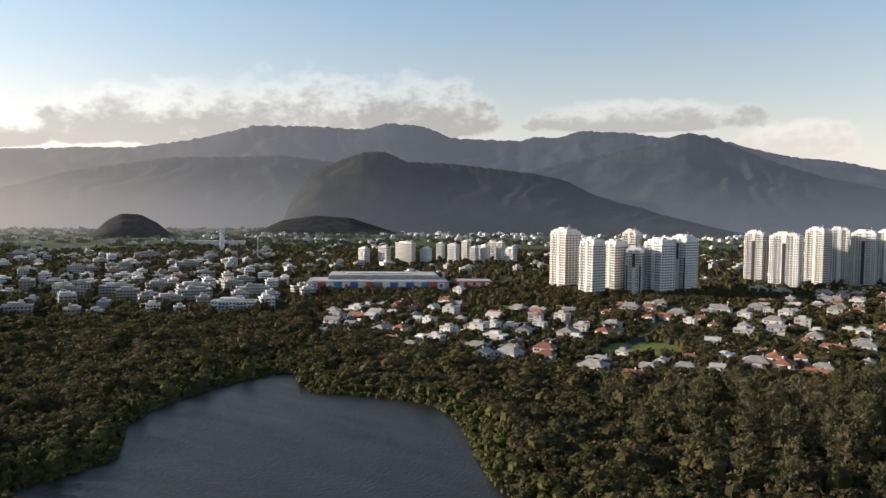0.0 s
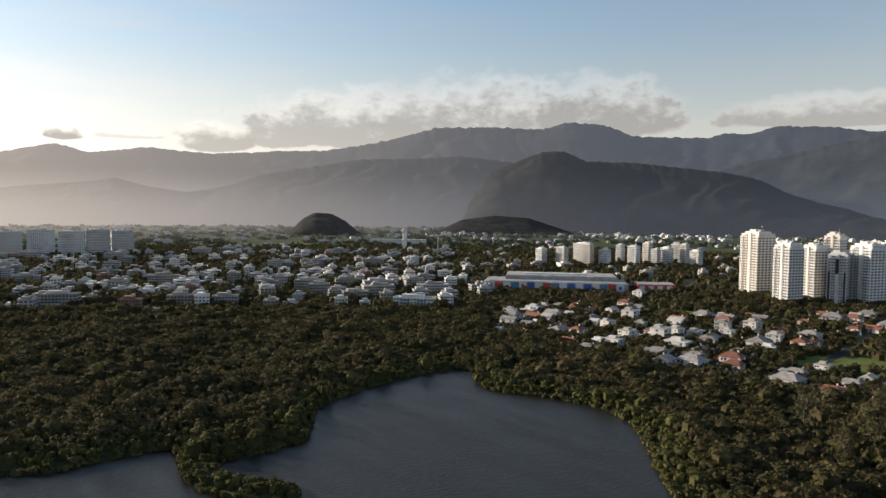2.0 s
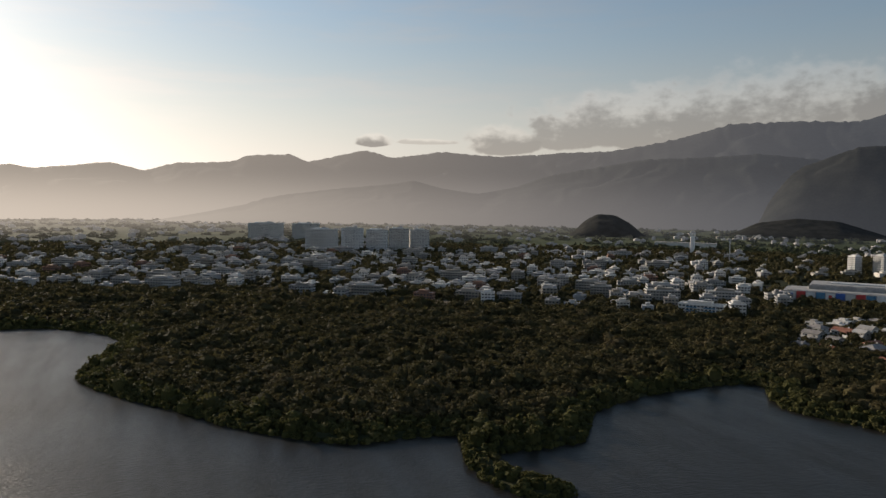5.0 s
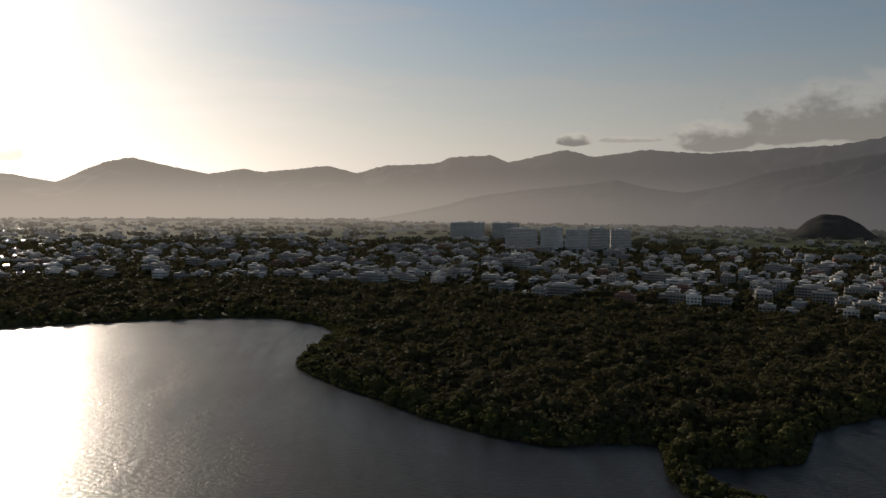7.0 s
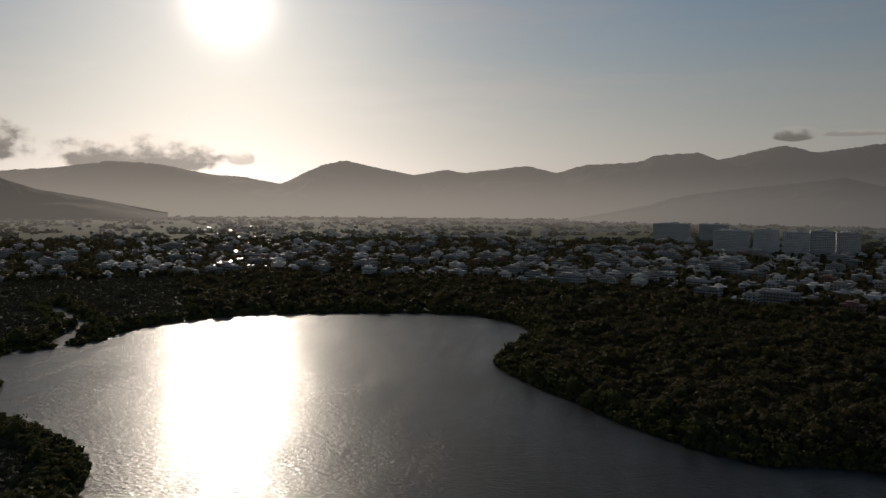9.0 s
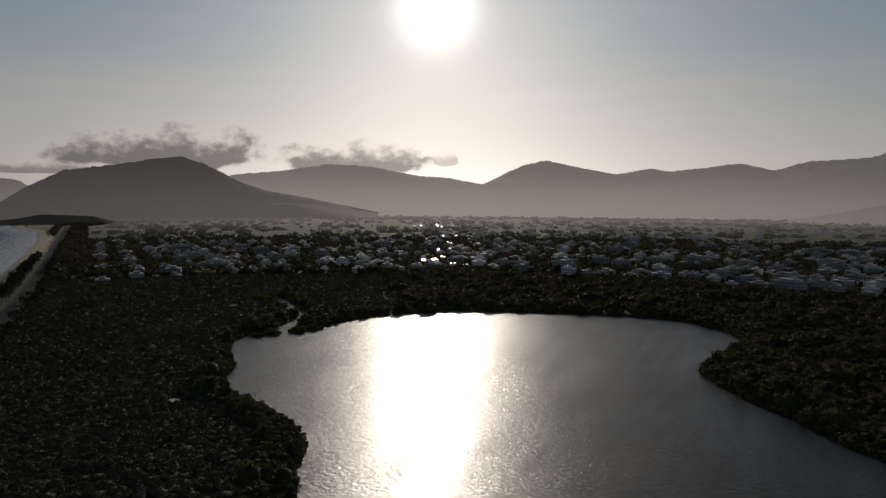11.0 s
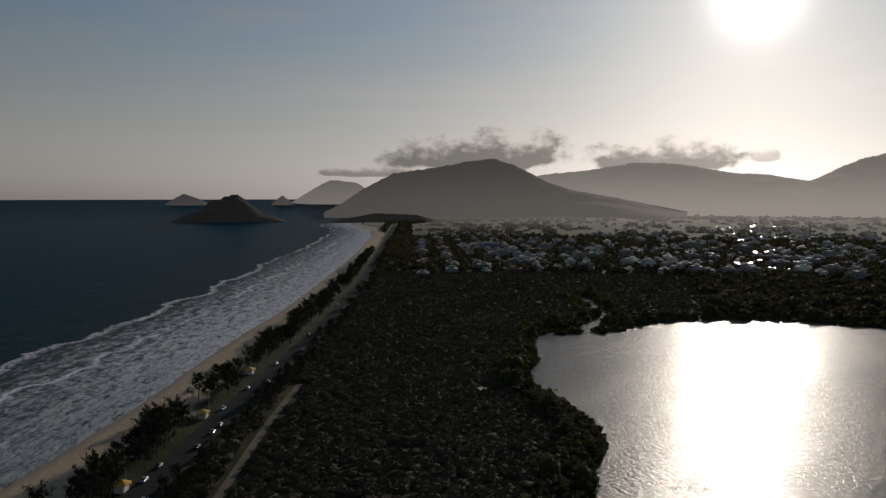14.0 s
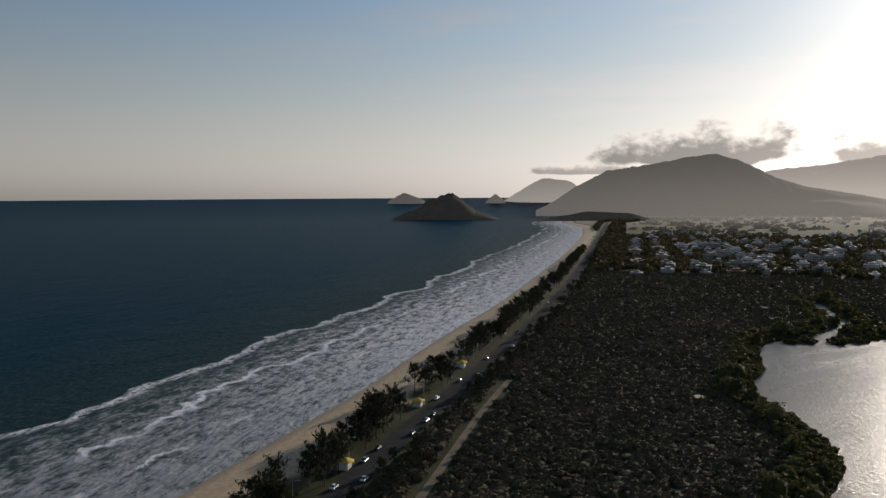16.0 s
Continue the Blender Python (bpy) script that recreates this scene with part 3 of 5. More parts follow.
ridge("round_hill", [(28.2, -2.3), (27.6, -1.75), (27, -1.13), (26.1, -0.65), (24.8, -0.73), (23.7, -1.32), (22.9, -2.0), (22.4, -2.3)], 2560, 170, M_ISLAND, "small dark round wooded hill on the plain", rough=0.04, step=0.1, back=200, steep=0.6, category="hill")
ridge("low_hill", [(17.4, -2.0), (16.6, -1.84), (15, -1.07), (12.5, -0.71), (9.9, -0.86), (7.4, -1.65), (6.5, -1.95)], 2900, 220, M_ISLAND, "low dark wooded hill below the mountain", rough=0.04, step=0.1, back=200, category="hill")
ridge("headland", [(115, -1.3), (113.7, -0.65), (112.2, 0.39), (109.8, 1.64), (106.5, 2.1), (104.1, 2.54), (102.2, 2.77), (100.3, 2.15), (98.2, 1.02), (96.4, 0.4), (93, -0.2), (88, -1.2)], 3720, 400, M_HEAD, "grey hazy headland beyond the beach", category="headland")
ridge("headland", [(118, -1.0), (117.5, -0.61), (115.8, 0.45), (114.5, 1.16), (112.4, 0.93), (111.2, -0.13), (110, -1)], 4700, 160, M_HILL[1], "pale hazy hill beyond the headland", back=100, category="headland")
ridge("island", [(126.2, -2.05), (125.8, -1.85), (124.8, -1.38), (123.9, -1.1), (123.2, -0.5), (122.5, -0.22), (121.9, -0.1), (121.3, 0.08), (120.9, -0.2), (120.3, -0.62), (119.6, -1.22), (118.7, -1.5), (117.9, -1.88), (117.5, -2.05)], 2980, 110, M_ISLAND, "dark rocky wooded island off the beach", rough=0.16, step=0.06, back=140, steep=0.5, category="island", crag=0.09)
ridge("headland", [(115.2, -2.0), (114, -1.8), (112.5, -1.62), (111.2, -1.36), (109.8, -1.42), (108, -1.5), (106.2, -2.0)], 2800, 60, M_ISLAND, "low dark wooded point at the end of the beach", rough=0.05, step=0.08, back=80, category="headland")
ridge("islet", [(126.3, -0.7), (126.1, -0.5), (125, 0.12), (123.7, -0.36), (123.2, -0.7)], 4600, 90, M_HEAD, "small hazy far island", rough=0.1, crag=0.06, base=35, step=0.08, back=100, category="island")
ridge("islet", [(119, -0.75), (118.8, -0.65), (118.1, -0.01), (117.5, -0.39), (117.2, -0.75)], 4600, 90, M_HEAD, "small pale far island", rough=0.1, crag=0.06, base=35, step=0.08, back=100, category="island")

# ---------------------------------------------------------------- building helpers


def part(name, bm, material, parent, label=""):
    """Links a bmesh as one mesh under a thing or a part."""
    me = bpy.data.meshes.new(name)
    bm.to_mesh(me)
    bm.free()
    me.materials.append(material)
    ob = new(name, me)
    ob.parent = parent
    return tagged(ob, label) if label else ob


def share(ob, parent, m):
    """Another piece on the same mesh."""
    c = new(ob.name.split(".")[0], ob.data)
    c.parent, c.matrix_basis = parent, m
    return c


def box(bm, x0, y0, z0, x1, y1, z1, bevel=0.0):
    r = bmesh.ops.create_cube(bm, size=1.0, matrix=Matrix.LocRotScale(((x0 + x1) / 2, (y0 + y1) / 2, (z0 + z1) / 2), None, (x1 - x0, y1 - y0, z1 - z0)))
    if bevel:
        es = {e for v in r["verts"] for e in v.link_edges}
        bmesh.ops.bevel(bm, geom=list(es), offset=bevel, segments=1, affect="EDGES")
    return r["verts"]


def boxes(*dims, bevel=0.0):
    bm = bmesh.new()
    for d in dims:
        box(bm, *d, bevel=bevel)
    return bm


def thing(name, label, category, m, group=""):
    e = new(name)
    e.matrix_basis = m
    return tagged(e, label, category, group)


M_CREAM = surface("cream_render", (0.62, 0.58, 0.52), (0.76, 0.71, 0.64), 0.15, 0.8, 0.1, 0.02, vary=0.15)
M_GREYWALL = surface("weathered_grey_render", (0.26, 0.25, 0.24), (0.40, 0.39, 0.37), 0.15, 0.85, 0.1, 0.02, vary=0.3)
M_DARKWALL = surface("dark_cladding", (0.02, 0.022, 0.03), (0.04, 0.042, 0.05), 0.2, 0.5)
M_TILE_RED = surface("terracotta_roof_tiles", (0.21, 0.082, 0.05), (0.31, 0.13, 0.082), 0.35, 0.85, 0.5, 0.06, vary=0.3)
M_TILE_GREY = surface("grey_roof_tiles", (0.20, 0.19, 0.18), (0.32, 0.30, 0.28), 0.35, 0.85, 0.5, 0.06, vary=0.2)
M_ROOF_PALE = surface("pale_roof_slab", (0.32, 0.31, 0.29), (0.50, 0.48, 0.45), 0.15, 0.8, 0.1, 0.02, vary=0.3)
M_BRICKWALL = surface("red_brown_wall", (0.20, 0.11, 0.08), (0.30, 0.17, 0.12), 0.2, 0.85, vary=0.2)
M_RED = surface("red_panel_paint", (0.45, 0.04, 0.04), (0.55, 0.06, 0.05), 0.3, 0.6)
M_BLUE = surface("blue_panel_paint", (0.03, 0.09, 0.32), (0.05, 0.14, 0.42), 0.3, 0.6)
M_TEAL = surface("blue_balcony_glass", (0.05, 0.16, 0.28), (0.08, 0.24, 0.36), 0.3, 0.3)
M_YELLOW = surface("yellow_awning", (0.62, 0.36, 0.04), (0.72, 0.46, 0.08), 0.6, 0.7)
M_RUBBER = surface("tyre_rubber", (0.02, 0.02, 0.02), (0.03, 0.03, 0.03), 2.0, 0.9)
M_STEEL = surface("galvanised_steel", (0.45, 0.46, 0.47), (0.55, 0.56, 0.57), 0.8, 0.4, metal=0.8)

# ---------------------------------------------------------------- apartment towers


def floor_windows(w, d, h, n_front, n_side, depth, bm, z):
    """One storey's glazing on the four sides, window by window."""
    for i in range(n_front):
        x = -w / 2 + (i + 0.5) * w / n_front
        b = w / n_front * 0.31
        box(bm, x - b, -d / 2 - 0.06, z + 1.0, x + b, -d / 2 + depth, z + h - 0.65)
        box(bm, x - b, d / 2 - depth, z + 1.0, x + b, d / 2 + 0.06, z + h - 0.65)
    for i in range(n_side):
        y = -d / 2 + (i + 0.5) * d / n_side
        b = d / n_side * 0.29
        box(bm, w / 2 - depth, y - b, z + 0.9, w / 2 + 0.06, y + b, z + h - 0.65)
        box(bm, -w / 2 - 0.06, y - b, z + 0.9, -w / 2 + depth, y + b, z + h - 0.65)


def tower(x, y, w, d, height, turn, style, label):
    n = max(6, round((height - 5) / 3.05))
    t = thing("apartment_tower", label, "tower", pose(x, y, LAND, 0, 0, turn - 13), "residential towers")
    h = 3.05
    top = n * h
    wall = M_CREAM if style == "cream" else M_WHITE
    bm = bmesh.new()
    box(bm, -w / 2, -d / 2, -1, w / 2, d / 2, top, 0.3)
    # projecting bays at the corners and in the middle of the long sides
    bay = w * 0.17
    for sx in (-1, 1):
        box(bm, sx * (w / 2 - bay / 2) - bay / 2 - 0.2 * (sx < 0), -d / 2 - 1.6, -1, sx * (w / 2 - bay / 2) + bay / 2 + 0.2 * (sx > 0), d / 2 + 1.6, top - h * 0.6, 0.3)
    box(bm, -w * 0.09, -d / 2 - 1.2, -1, w * 0.09, d / 2 + 1.2, top + 1.5, 0.3)
    part("wall", bm, wall, t)
    glass = bmesh.new()
    for k in range(n):
        floor_windows(w * 0.62, d + 0.3, h, 6, 4, 0.22, glass, k * h)
        if k < n - 1:
            floor_windows(w + 0.62, d + 3.0, h, 0, 5, 0.3, glass, k * h)
            for sx in (-1, 1):
                for e in (-0.22, 0.22):
                    xx = sx * (w / 2 - bay / 2) + e * bay
                    box(glass, xx - bay * 0.13, -d / 2 - 1.66, k * h + 0.95, xx + bay * 0.13, -d / 2 - 1.4, k * h + h - 0.5)
                    box(glass, xx - bay * 0.13, d / 2 + 1.4, k * h + 0.95, xx + bay * 0.13, d / 2 + 1.66, k * h + h - 0.5)
    tagged(part("glazing", glass, M_GLASS, t, "rows of dark windows"), kind="stuff")
    for sx in (-1, 1):
        for sy in (-1, 1):
            x0, x1 = sorted((sx * w * 0.1, sx * w * 0.31))
            y0, y1 = sorted((sy * (d / 2 - 0.1), sy * (d / 2 + 1.5)))
            first = part("balcony", boxes((x0, y0, -0.1, x1, y1, 0.95)), wall, t)
            for k in range(1, n):
                share(first, t, Matrix.Translation((0, 0, k * h)))
    if style == "banded":
        for sx in (-1, 1):
            part("dark_band", boxes((sx * w * 0.42 - 1.0, -d / 2 - 1.75, 0, sx * w * 0.42 + 1.0, -d / 2 - 1.3, top * 0.66)), M_DARKWALL, t, "black vertical band")
        part("dark_band", boxes((-1.7, -d / 2 - 1.4, top * 0.62, 1.7, -d / 2 - 1.0, top * 0.93)), M_DARKWALL, t, "black vertical band")
    if style == "striped":
        part("dark_band", boxes((-2.1, -d / 2 - 1.4, 2, 2.1, -d / 2 - 1.0, top * 0.86)), M_DARKWALL, t, "black vertical band")
        part("dark_band", boxes((w * 0.5 - 0.1, -2, 2, w * 0.5 + 0.35, 2, top * 0.86)), M_DARKWALL, t, "black vertical band")
    part("parapet", boxes((-w / 2 - 0.4, -d / 2 - 0.4, top, w / 2 + 0.4, d / 2 + 0.4, top + 1.1), bevel=0.1), wall, t)
    crown = part("penthouse", boxes((-w * 0.4, -d * 0.4, top + 1, w * 0.4, d * 0.4, top + 3.4), (-w * 0.3, -d * 0.2, top + 3.3, w * 0.05, d * 0.3, top + 5.4), bevel=0.15), wall, t)
    part("roof_tank", boxes((w * 0.12, -d * 0.15, top + 3.4, w * 0.3, d * 0.12, top + 5.0), bevel=0.15), M_ROOF_PALE, crown)
    part("roof_mast", boxes((w * 0.2, 0, top + 4.8, w * 0.2 + 0.25, 0.25, top + 9)), M_STEEL, crown)


TOWERS = [
    (106, 948, 27, 24, 74, -38, "cream", "tall cream apartment tower with curved balconies"),
    (128, 868, 20, 20, 65, -34, "plain", "white apartment tower with many small windows"),
    (160, 905, 19, 22, 64, -34, "plain", "white apartment tower set behind its neighbour"),
    (180, 884, 18, 19, 58, -8, "banded", "white apartment tower with black vertical bands"),
    (183, 922, 17, 17, 74, -20, "cream", "pale apartment tower with a stepped crown"),
    (210, 893, 26, 22, 66, -40, "plain", "bright white apartment tower with rows of balconies"),
    (246, 925, 24, 24, 70, -34, "banded", "white apartment tower with dark lower bands"),
    (380, 1058, 24, 22, 73, -22, "striped", "white apartment tower with a dark central stripe"),
    (394, 990, 35, 26, 73, -20, "striped", "broad white apartment tower with dark central stripes"),
    (450, 1026, 24, 24, 77, -32, "plain", "sunlit white apartment tower"),
    (490, 1054, 24, 20, 79, -10, "plain", "white apartment tower with curved balcony rows"),
    (516, 1035, 30, 24, 74, -26, "striped", "white apartment tower with a dark entrance"),
    (562, 1066, 26, 24, 74, -26, "plain", "white apartment tower at the end of the row"),
]
for spec in TOWERS:
    tower(*spec)

# ---------------------------------------------------------------- blocks of flats


def flats(x, y, w, d, floors, turn, wall, label, group, name="apartment_block", roofs=True):
    h = 3.0
    top = floors * h
    t = thing(name, label, "building", pose(x, y, LAND, 0, 0, turn), group)
    part("wall", boxes((-w / 2, -d / 2, -1, w / 2, d / 2, top), bevel=0.08), wall, t)
    nf, ns = max(2, round(w / 3.2)), max(2, round(d / 3.6))
    bm = bmesh.new()
    for k in range(floors):
        floor_windows(w, d, h, nf, ns, 0.22, bm, k * h)
    tagged(part("glazing", bm, M_GLASS, t, "rows of dark windows"), kind="stuff")
    slab = part("balcony", boxes((-w * 0.36, -d / 2 - 1.1, -0.12, w * 0.1, -d / 2 + 0.05, 0.12), (-w * 0.36, -d / 2 - 1.1, 0.1, w * 0.1, -d / 2 - 0.95, 0.95)), wall, t)
    slab.matrix_basis = Matrix.Translation((0, 0, h))
    for k in range(1, floors):
        if k > 1:
            share(slab, t, Matrix.Translation((0, 0, k * h)))
    part("parapet", boxes((-w / 2 - 0.25, -d / 2 - 0.25, top - 0.1, w / 2 + 0.25, -d / 2 + 0.1, top + 0.9), (-w / 2 - 0.25, d / 2 - 0.1, top - 0.1, w / 2 + 0.25, d / 2 + 0.25, top + 0.9), (-w / 2 - 0.25, -d / 2 + 0.1, top - 0.1, -w / 2 + 0.1, d / 2 - 0.1, top + 0.9), (w / 2 - 0.1, -d / 2 + 0.1, top - 0.1, w / 2 + 0.25, d / 2 - 0.1, top + 0.9)), wall, t)
    part("roof", boxes((-w / 2 + 0.1, -d / 2 + 0.1, top, w / 2 - 0.1, d / 2 - 0.1, top + 0.25)), M_ROOF_PALE, t, "pale flat roof")
    if roofs:
        upper = part("penthouse", boxes((-w * 0.32, -d * 0.2, top + 0.2, w * 0.22, d * 0.42, top + 2.9)), wall, t)
        part("water_tank", boxes((w * 0.02, d * 0.08, top + 3.1, w * 0.18, d * 0.34, top + 4.8), bevel=0.1), M_ROOF_PALE, upper)
    return t


MID_BLOCKS = [(-200, 1279, 20), (-164, 1273, 24), (-140, 1373, 46), (-123, 1294, 22), (-95, 1299, 22), (-76, 1417, 16), (-48, 1321, 24), (-27, 1397, 18), (-12, 1350, 16), (6, 1360, 24), (24, 1438, 24), (36, 1367, 16), (54, 1342, 24)]
for i, (x, y, w) in enumerate(MID_BLOCKS):
    flats(x, y, w * 0.72, 13, 9 + (i * 5) % 4, -36 + (i * 7) % 12, M_CREAM if i % 4 == 3 else M_WHITE, "white mid-rise apartment block with balconies", "mid-rise blocks")
for i, (x, y, w) in enumerate([(-1112, 1042, 64), (-1066, 1082, 44), (-1034, 1120, 44), (-1004, 1152, 40), (-985, 1195, 40)]):
    flats(x, y, w, 18, 14 + i % 2, 44, M_WHITE, "pale slab apartment block rising over the low town", "slab blocks")
for i, (x, y, w) in enumerate([(-1560, 1265, 90), (-1480, 1330, 70)]):
    flats(x, y, w, 20, 13, 48, M_WHITE, "pale distant slab apartment block", "slab blocks")

# ---------------------------------------------------------------- the low white town
TOWN_KINDS = []
for i, (w, d, fl, wall) in enumerate([(15, 12, 3, M_TOWN), (22, 13, 4, M_TOWN), (26, 13, 3, M_TOWN), (12, 11, 3, M_CREAM), (34, 15, 4, M_TOWN), (18, 16, 2, M_GREYWALL), (24, 13, 3, M_GREYWALL), (13, 18, 3, M_TOWN), (19, 12, 3, M_BRICKWALL), (13, 13, 4, M_WHITE)]):
    label = {0: "white three-storey block of flats with a rooftop terrace", 1: "white four-storey block of flats with balconies", 2: "long white block of flats", 3: "small cream block of flats", 4: "large white apartment block with long balconies", 5: "low grey concrete building with flat roof", 6: "weathered grey block of flats", 7: "narrow white block of flats", 8: "red-brown rendered block of flats", 9: "tall narrow white block of flats"}[i]
    TOWN_KINDS.append((flats(-500 - 40 * i, 2300, w, d, fl, 0, wall, label, "low town blocks", "town_building"), max(w, d)))


def town_front(az):
    """How near the built-up land comes, by bearing."""
    return float(np.interp(az, [12, 18, 30, 36, 44, 52, 60, 68, 76, 84, 92, 100, 108], [700, 715, 705, 705, 740, 830, 870, 900, 930, 965, 970, 985, 1010]))


PLACED = []          # x, y, radius of all that stands on the ground


def free(x, y, r):
    return all((x - a) ** 2 + (y - b) ** 2 > (r + c) ** 2 for a, b, c in PLACED)


for spec in TOWERS:
    PLACED.append((spec[0], spec[1], spec[2] * 0.62))
for x, y, w in MID_BLOCKS:
    PLACED.append((x, y, w * 0.6))
for x, y in [(-1112, 1042), (-1070, 1078), (-1036, 1122), (-1000, 1150), (-985, 1195)]:
    PLACED.append((x, y, 32))

# the blue and white block at the edge of the mangrove
blue = flats(-231, 692, 40, 15, 3, 6, M_WHITE, "white block of flats with blue balcony panels by the mangrove", "low town blocks", "town_building")
for k in range(3):
    for sx in (-1, 1):
        part("balcony_panel", boxes((sx * 8 - 5, -8.95, k * 3 + 0.2, sx * 8 + 5, -8.82, k * 3 + 1.3)), M_TEAL, blue, "blue panel")
PLACED.append((-231, 692, 22))
first_used = set()
count = 0
for tries in range(9000):
    az = PLAN.uniform(13, 104)
    front = town_front(az)
    r = front + 8 + (PLAN.random() ** 1.25) * (1560 - front)
    if count >= 270:
        break
    if az > 58 and PLAN.random() < 0.35:
        continue
    if 13 < az < 17 and r > 900 or az > 96 and r < 1020:
        continue
    p = bearing(az, r)
    if noise.noise(Vector((p.x / 95, p.y / 95, 3.0))) < -0.22:
        continue
    k = PLAN.randrange(len(TOWN_KINDS))
    src, size = TOWN_KINDS[k]
    if not free(p.x, p.y, size * 0.53):
        continue
    turn = PLAN.choice((28, 28, 118, 208)) + PLAN.uniform(-6, 6)
    m = pose(p.x, p.y, LAND, 0, 0, turn)
    if k in first_used:
        copy_thing(src, m)
    else:
        src.matrix_basis = m
        first_used.add(k)
    PLACED.append((p.x, p.y, size * 0.53))
    count += 1

# ---------------------------------------------------------------- houses


def house(kind, label, w, d, floors, wall, roof, roof_mat):
    """A family house at the origin: walls, windows, door, balcony and roof."""
    h = 3.0
    top = floors * h
    t = thing("house", label, "house", pose(0, 0, 0), "houses by the lagoon")
    bm = boxes((-w / 2, -d / 2, -0.8, w / 2, d / 2, top), bevel=0.05)
    box(bm, w * 0.15, -d / 2 - 2.4, -0.8, w / 2, -d / 2 + 0.1, h, 0.05)
    if kind in ("gable", "hip"):
        box(bm, -w / 2 - 3.0, -d * 0.2, -0.8, -w / 2 + 0.1, d * 0.4, h, 0.05)
    part("wall", bm, wall, t)
    o = 0.7
    bm = bmesh.new()

    def pitched(x0, y0, x1, y1, z, rise, hip):
        cx0, cx1 = (x0 + hip, x1 - hip)
        my = (y0 + y1) / 2
        v = [bm.verts.new(c) for c in ((x0, y0, z), (x1, y0, z), (x1, y1, z), (x0, y1, z), (cx0, my, z + rise), (cx1, my, z + rise), (x0, y0, z - 0.25), (x1, y0, z - 0.25), (x1, y1, z - 0.25), (x0, y1, z - 0.25))]
        for f in ((0, 1, 5, 4), (1, 2, 5), (2, 3, 4, 5), (3, 0, 4), (6, 7, 1, 0), (7, 8, 2, 1), (8, 9, 3, 2), (9, 6, 0, 3), (9, 8, 7, 6)):
            bm.faces.new([v[i] for i in f])

    if kind == "flat":
        box(bm, -w / 2 - 0.3, -d / 2 - 0.3, top, w / 2 + 0.3, d / 2 + 0.3, top + 0.5)
        box(bm, w * 0.13, -d / 2 - 2.7, h, w / 2 + 0.3, -d / 2, h + 0.3)
        box(bm, -w * 0.3, -d * 0.1, top + 0.4, w * 0.15, d * 0.35, top + 2.6)
    else:
        hip = 0.0 if kind == "gable" else d * 0.42
        pitched(-w / 2 - o, -d / 2 - o, w / 2 + o, d / 2 + o, top + 0.25, d * 0.26, hip)
        pitched(w * 0.13 - 0.2, -d / 2 - 2.9, w / 2 + 0.5, -d / 2 + 0.4, h + 0.25, 1.1, 0.9)
        pitched(-w / 2 - 3.5, -d * 0.2 - 0.5, -w / 2 + 0.3, d * 0.4 + 0.5, h + 0.25, 1.2, 0.9)
    cover = part("roof", bm, roof_mat, t, roof)
    part("door", boxes((-w * 0.05, -d / 2 - 0.06, 0, w * 0.05, -d / 2 + 0.08, 2.2)), M_BARK, t, "dark wooden door")
    for k in range(floors):
        for fx in (-0.36, -0.2, 0.28):
            if k or fx < 0:
                part("window", boxes((fx * w - 0.8, -d / 2 - 0.05, k * h + 0.9, fx * w + 0.8, -d / 2 + 0.1, k * h + 2.3)), M_GLASS, t)
        for sx in (-1, 1):
            if k:
                part("window", boxes((sx * w / 2 - 0.06, -1, k * h + 0.9, sx * w / 2 + 0.06, 1, k * h + 2.3)), M_GLASS, t)
    part("balcony", boxes((-w * 0.45, -d / 2 - 1.3, h - 0.1, -w * 0.05, -d / 2 + 0.05, h + 0.1), (-w * 0.45, -d / 2 - 1.3, h + 0.05, -w * 0.05, -d / 2 - 1.15, h + 1.0)), wall, t)
    if kind != "flat":
        part("chimney", boxes((w * 0.2, d * 0.1, top, w * 0.2 + 0.9, d * 0.1 + 0.9, top + d * 0.26 + 1.0)), wall, cover)
    return t


M_HOUSE = surface("weathered_house_render", (0.46, 0.445, 0.42), (0.68, 0.66, 0.62), 0.2, 0.8, 0.1, 0.02, vary=0.35)
HOUSES = {
    "gable": [house("gable", "white two-storey house with a pale gabled roof", 12, 10, 2, M_HOUSE, "pale gabled roof", M_ROOF_PALE), house("gable", "white house with a grey gabled roof", 14, 9, 2, M_HOUSE, "grey gabled roof", M_TILE_GREY)],
    "flat": [house("flat", "white modern house with a flat roof", 17, 11, 2, M_HOUSE, "flat white roof", M_HOUSE), house("flat", "white boxy house with terraces", 13, 12, 3, M_HOUSE, "flat roof", M_ROOF_PALE)],
    "red": [house("hip", "cream house with a terracotta hipped roof", 13, 11, 2, M_CREAM, "terracotta hipped roof", M_TILE_RED), house("gable", "house with a terracotta gabled roof", 14, 10, 1, M_CREAM, "terracotta gabled roof", M_TILE_RED)],
    "grey": [house("hip", "white house with a grey hipped roof", 16, 13, 2, M_HOUSE, "grey hipped roof", M_TILE_GREY), house("hip", "low house with a weathered grey roof", 15, 11, 1, M_GREYWALL, "weathered grey roof", M_TILE_GREY)],
}
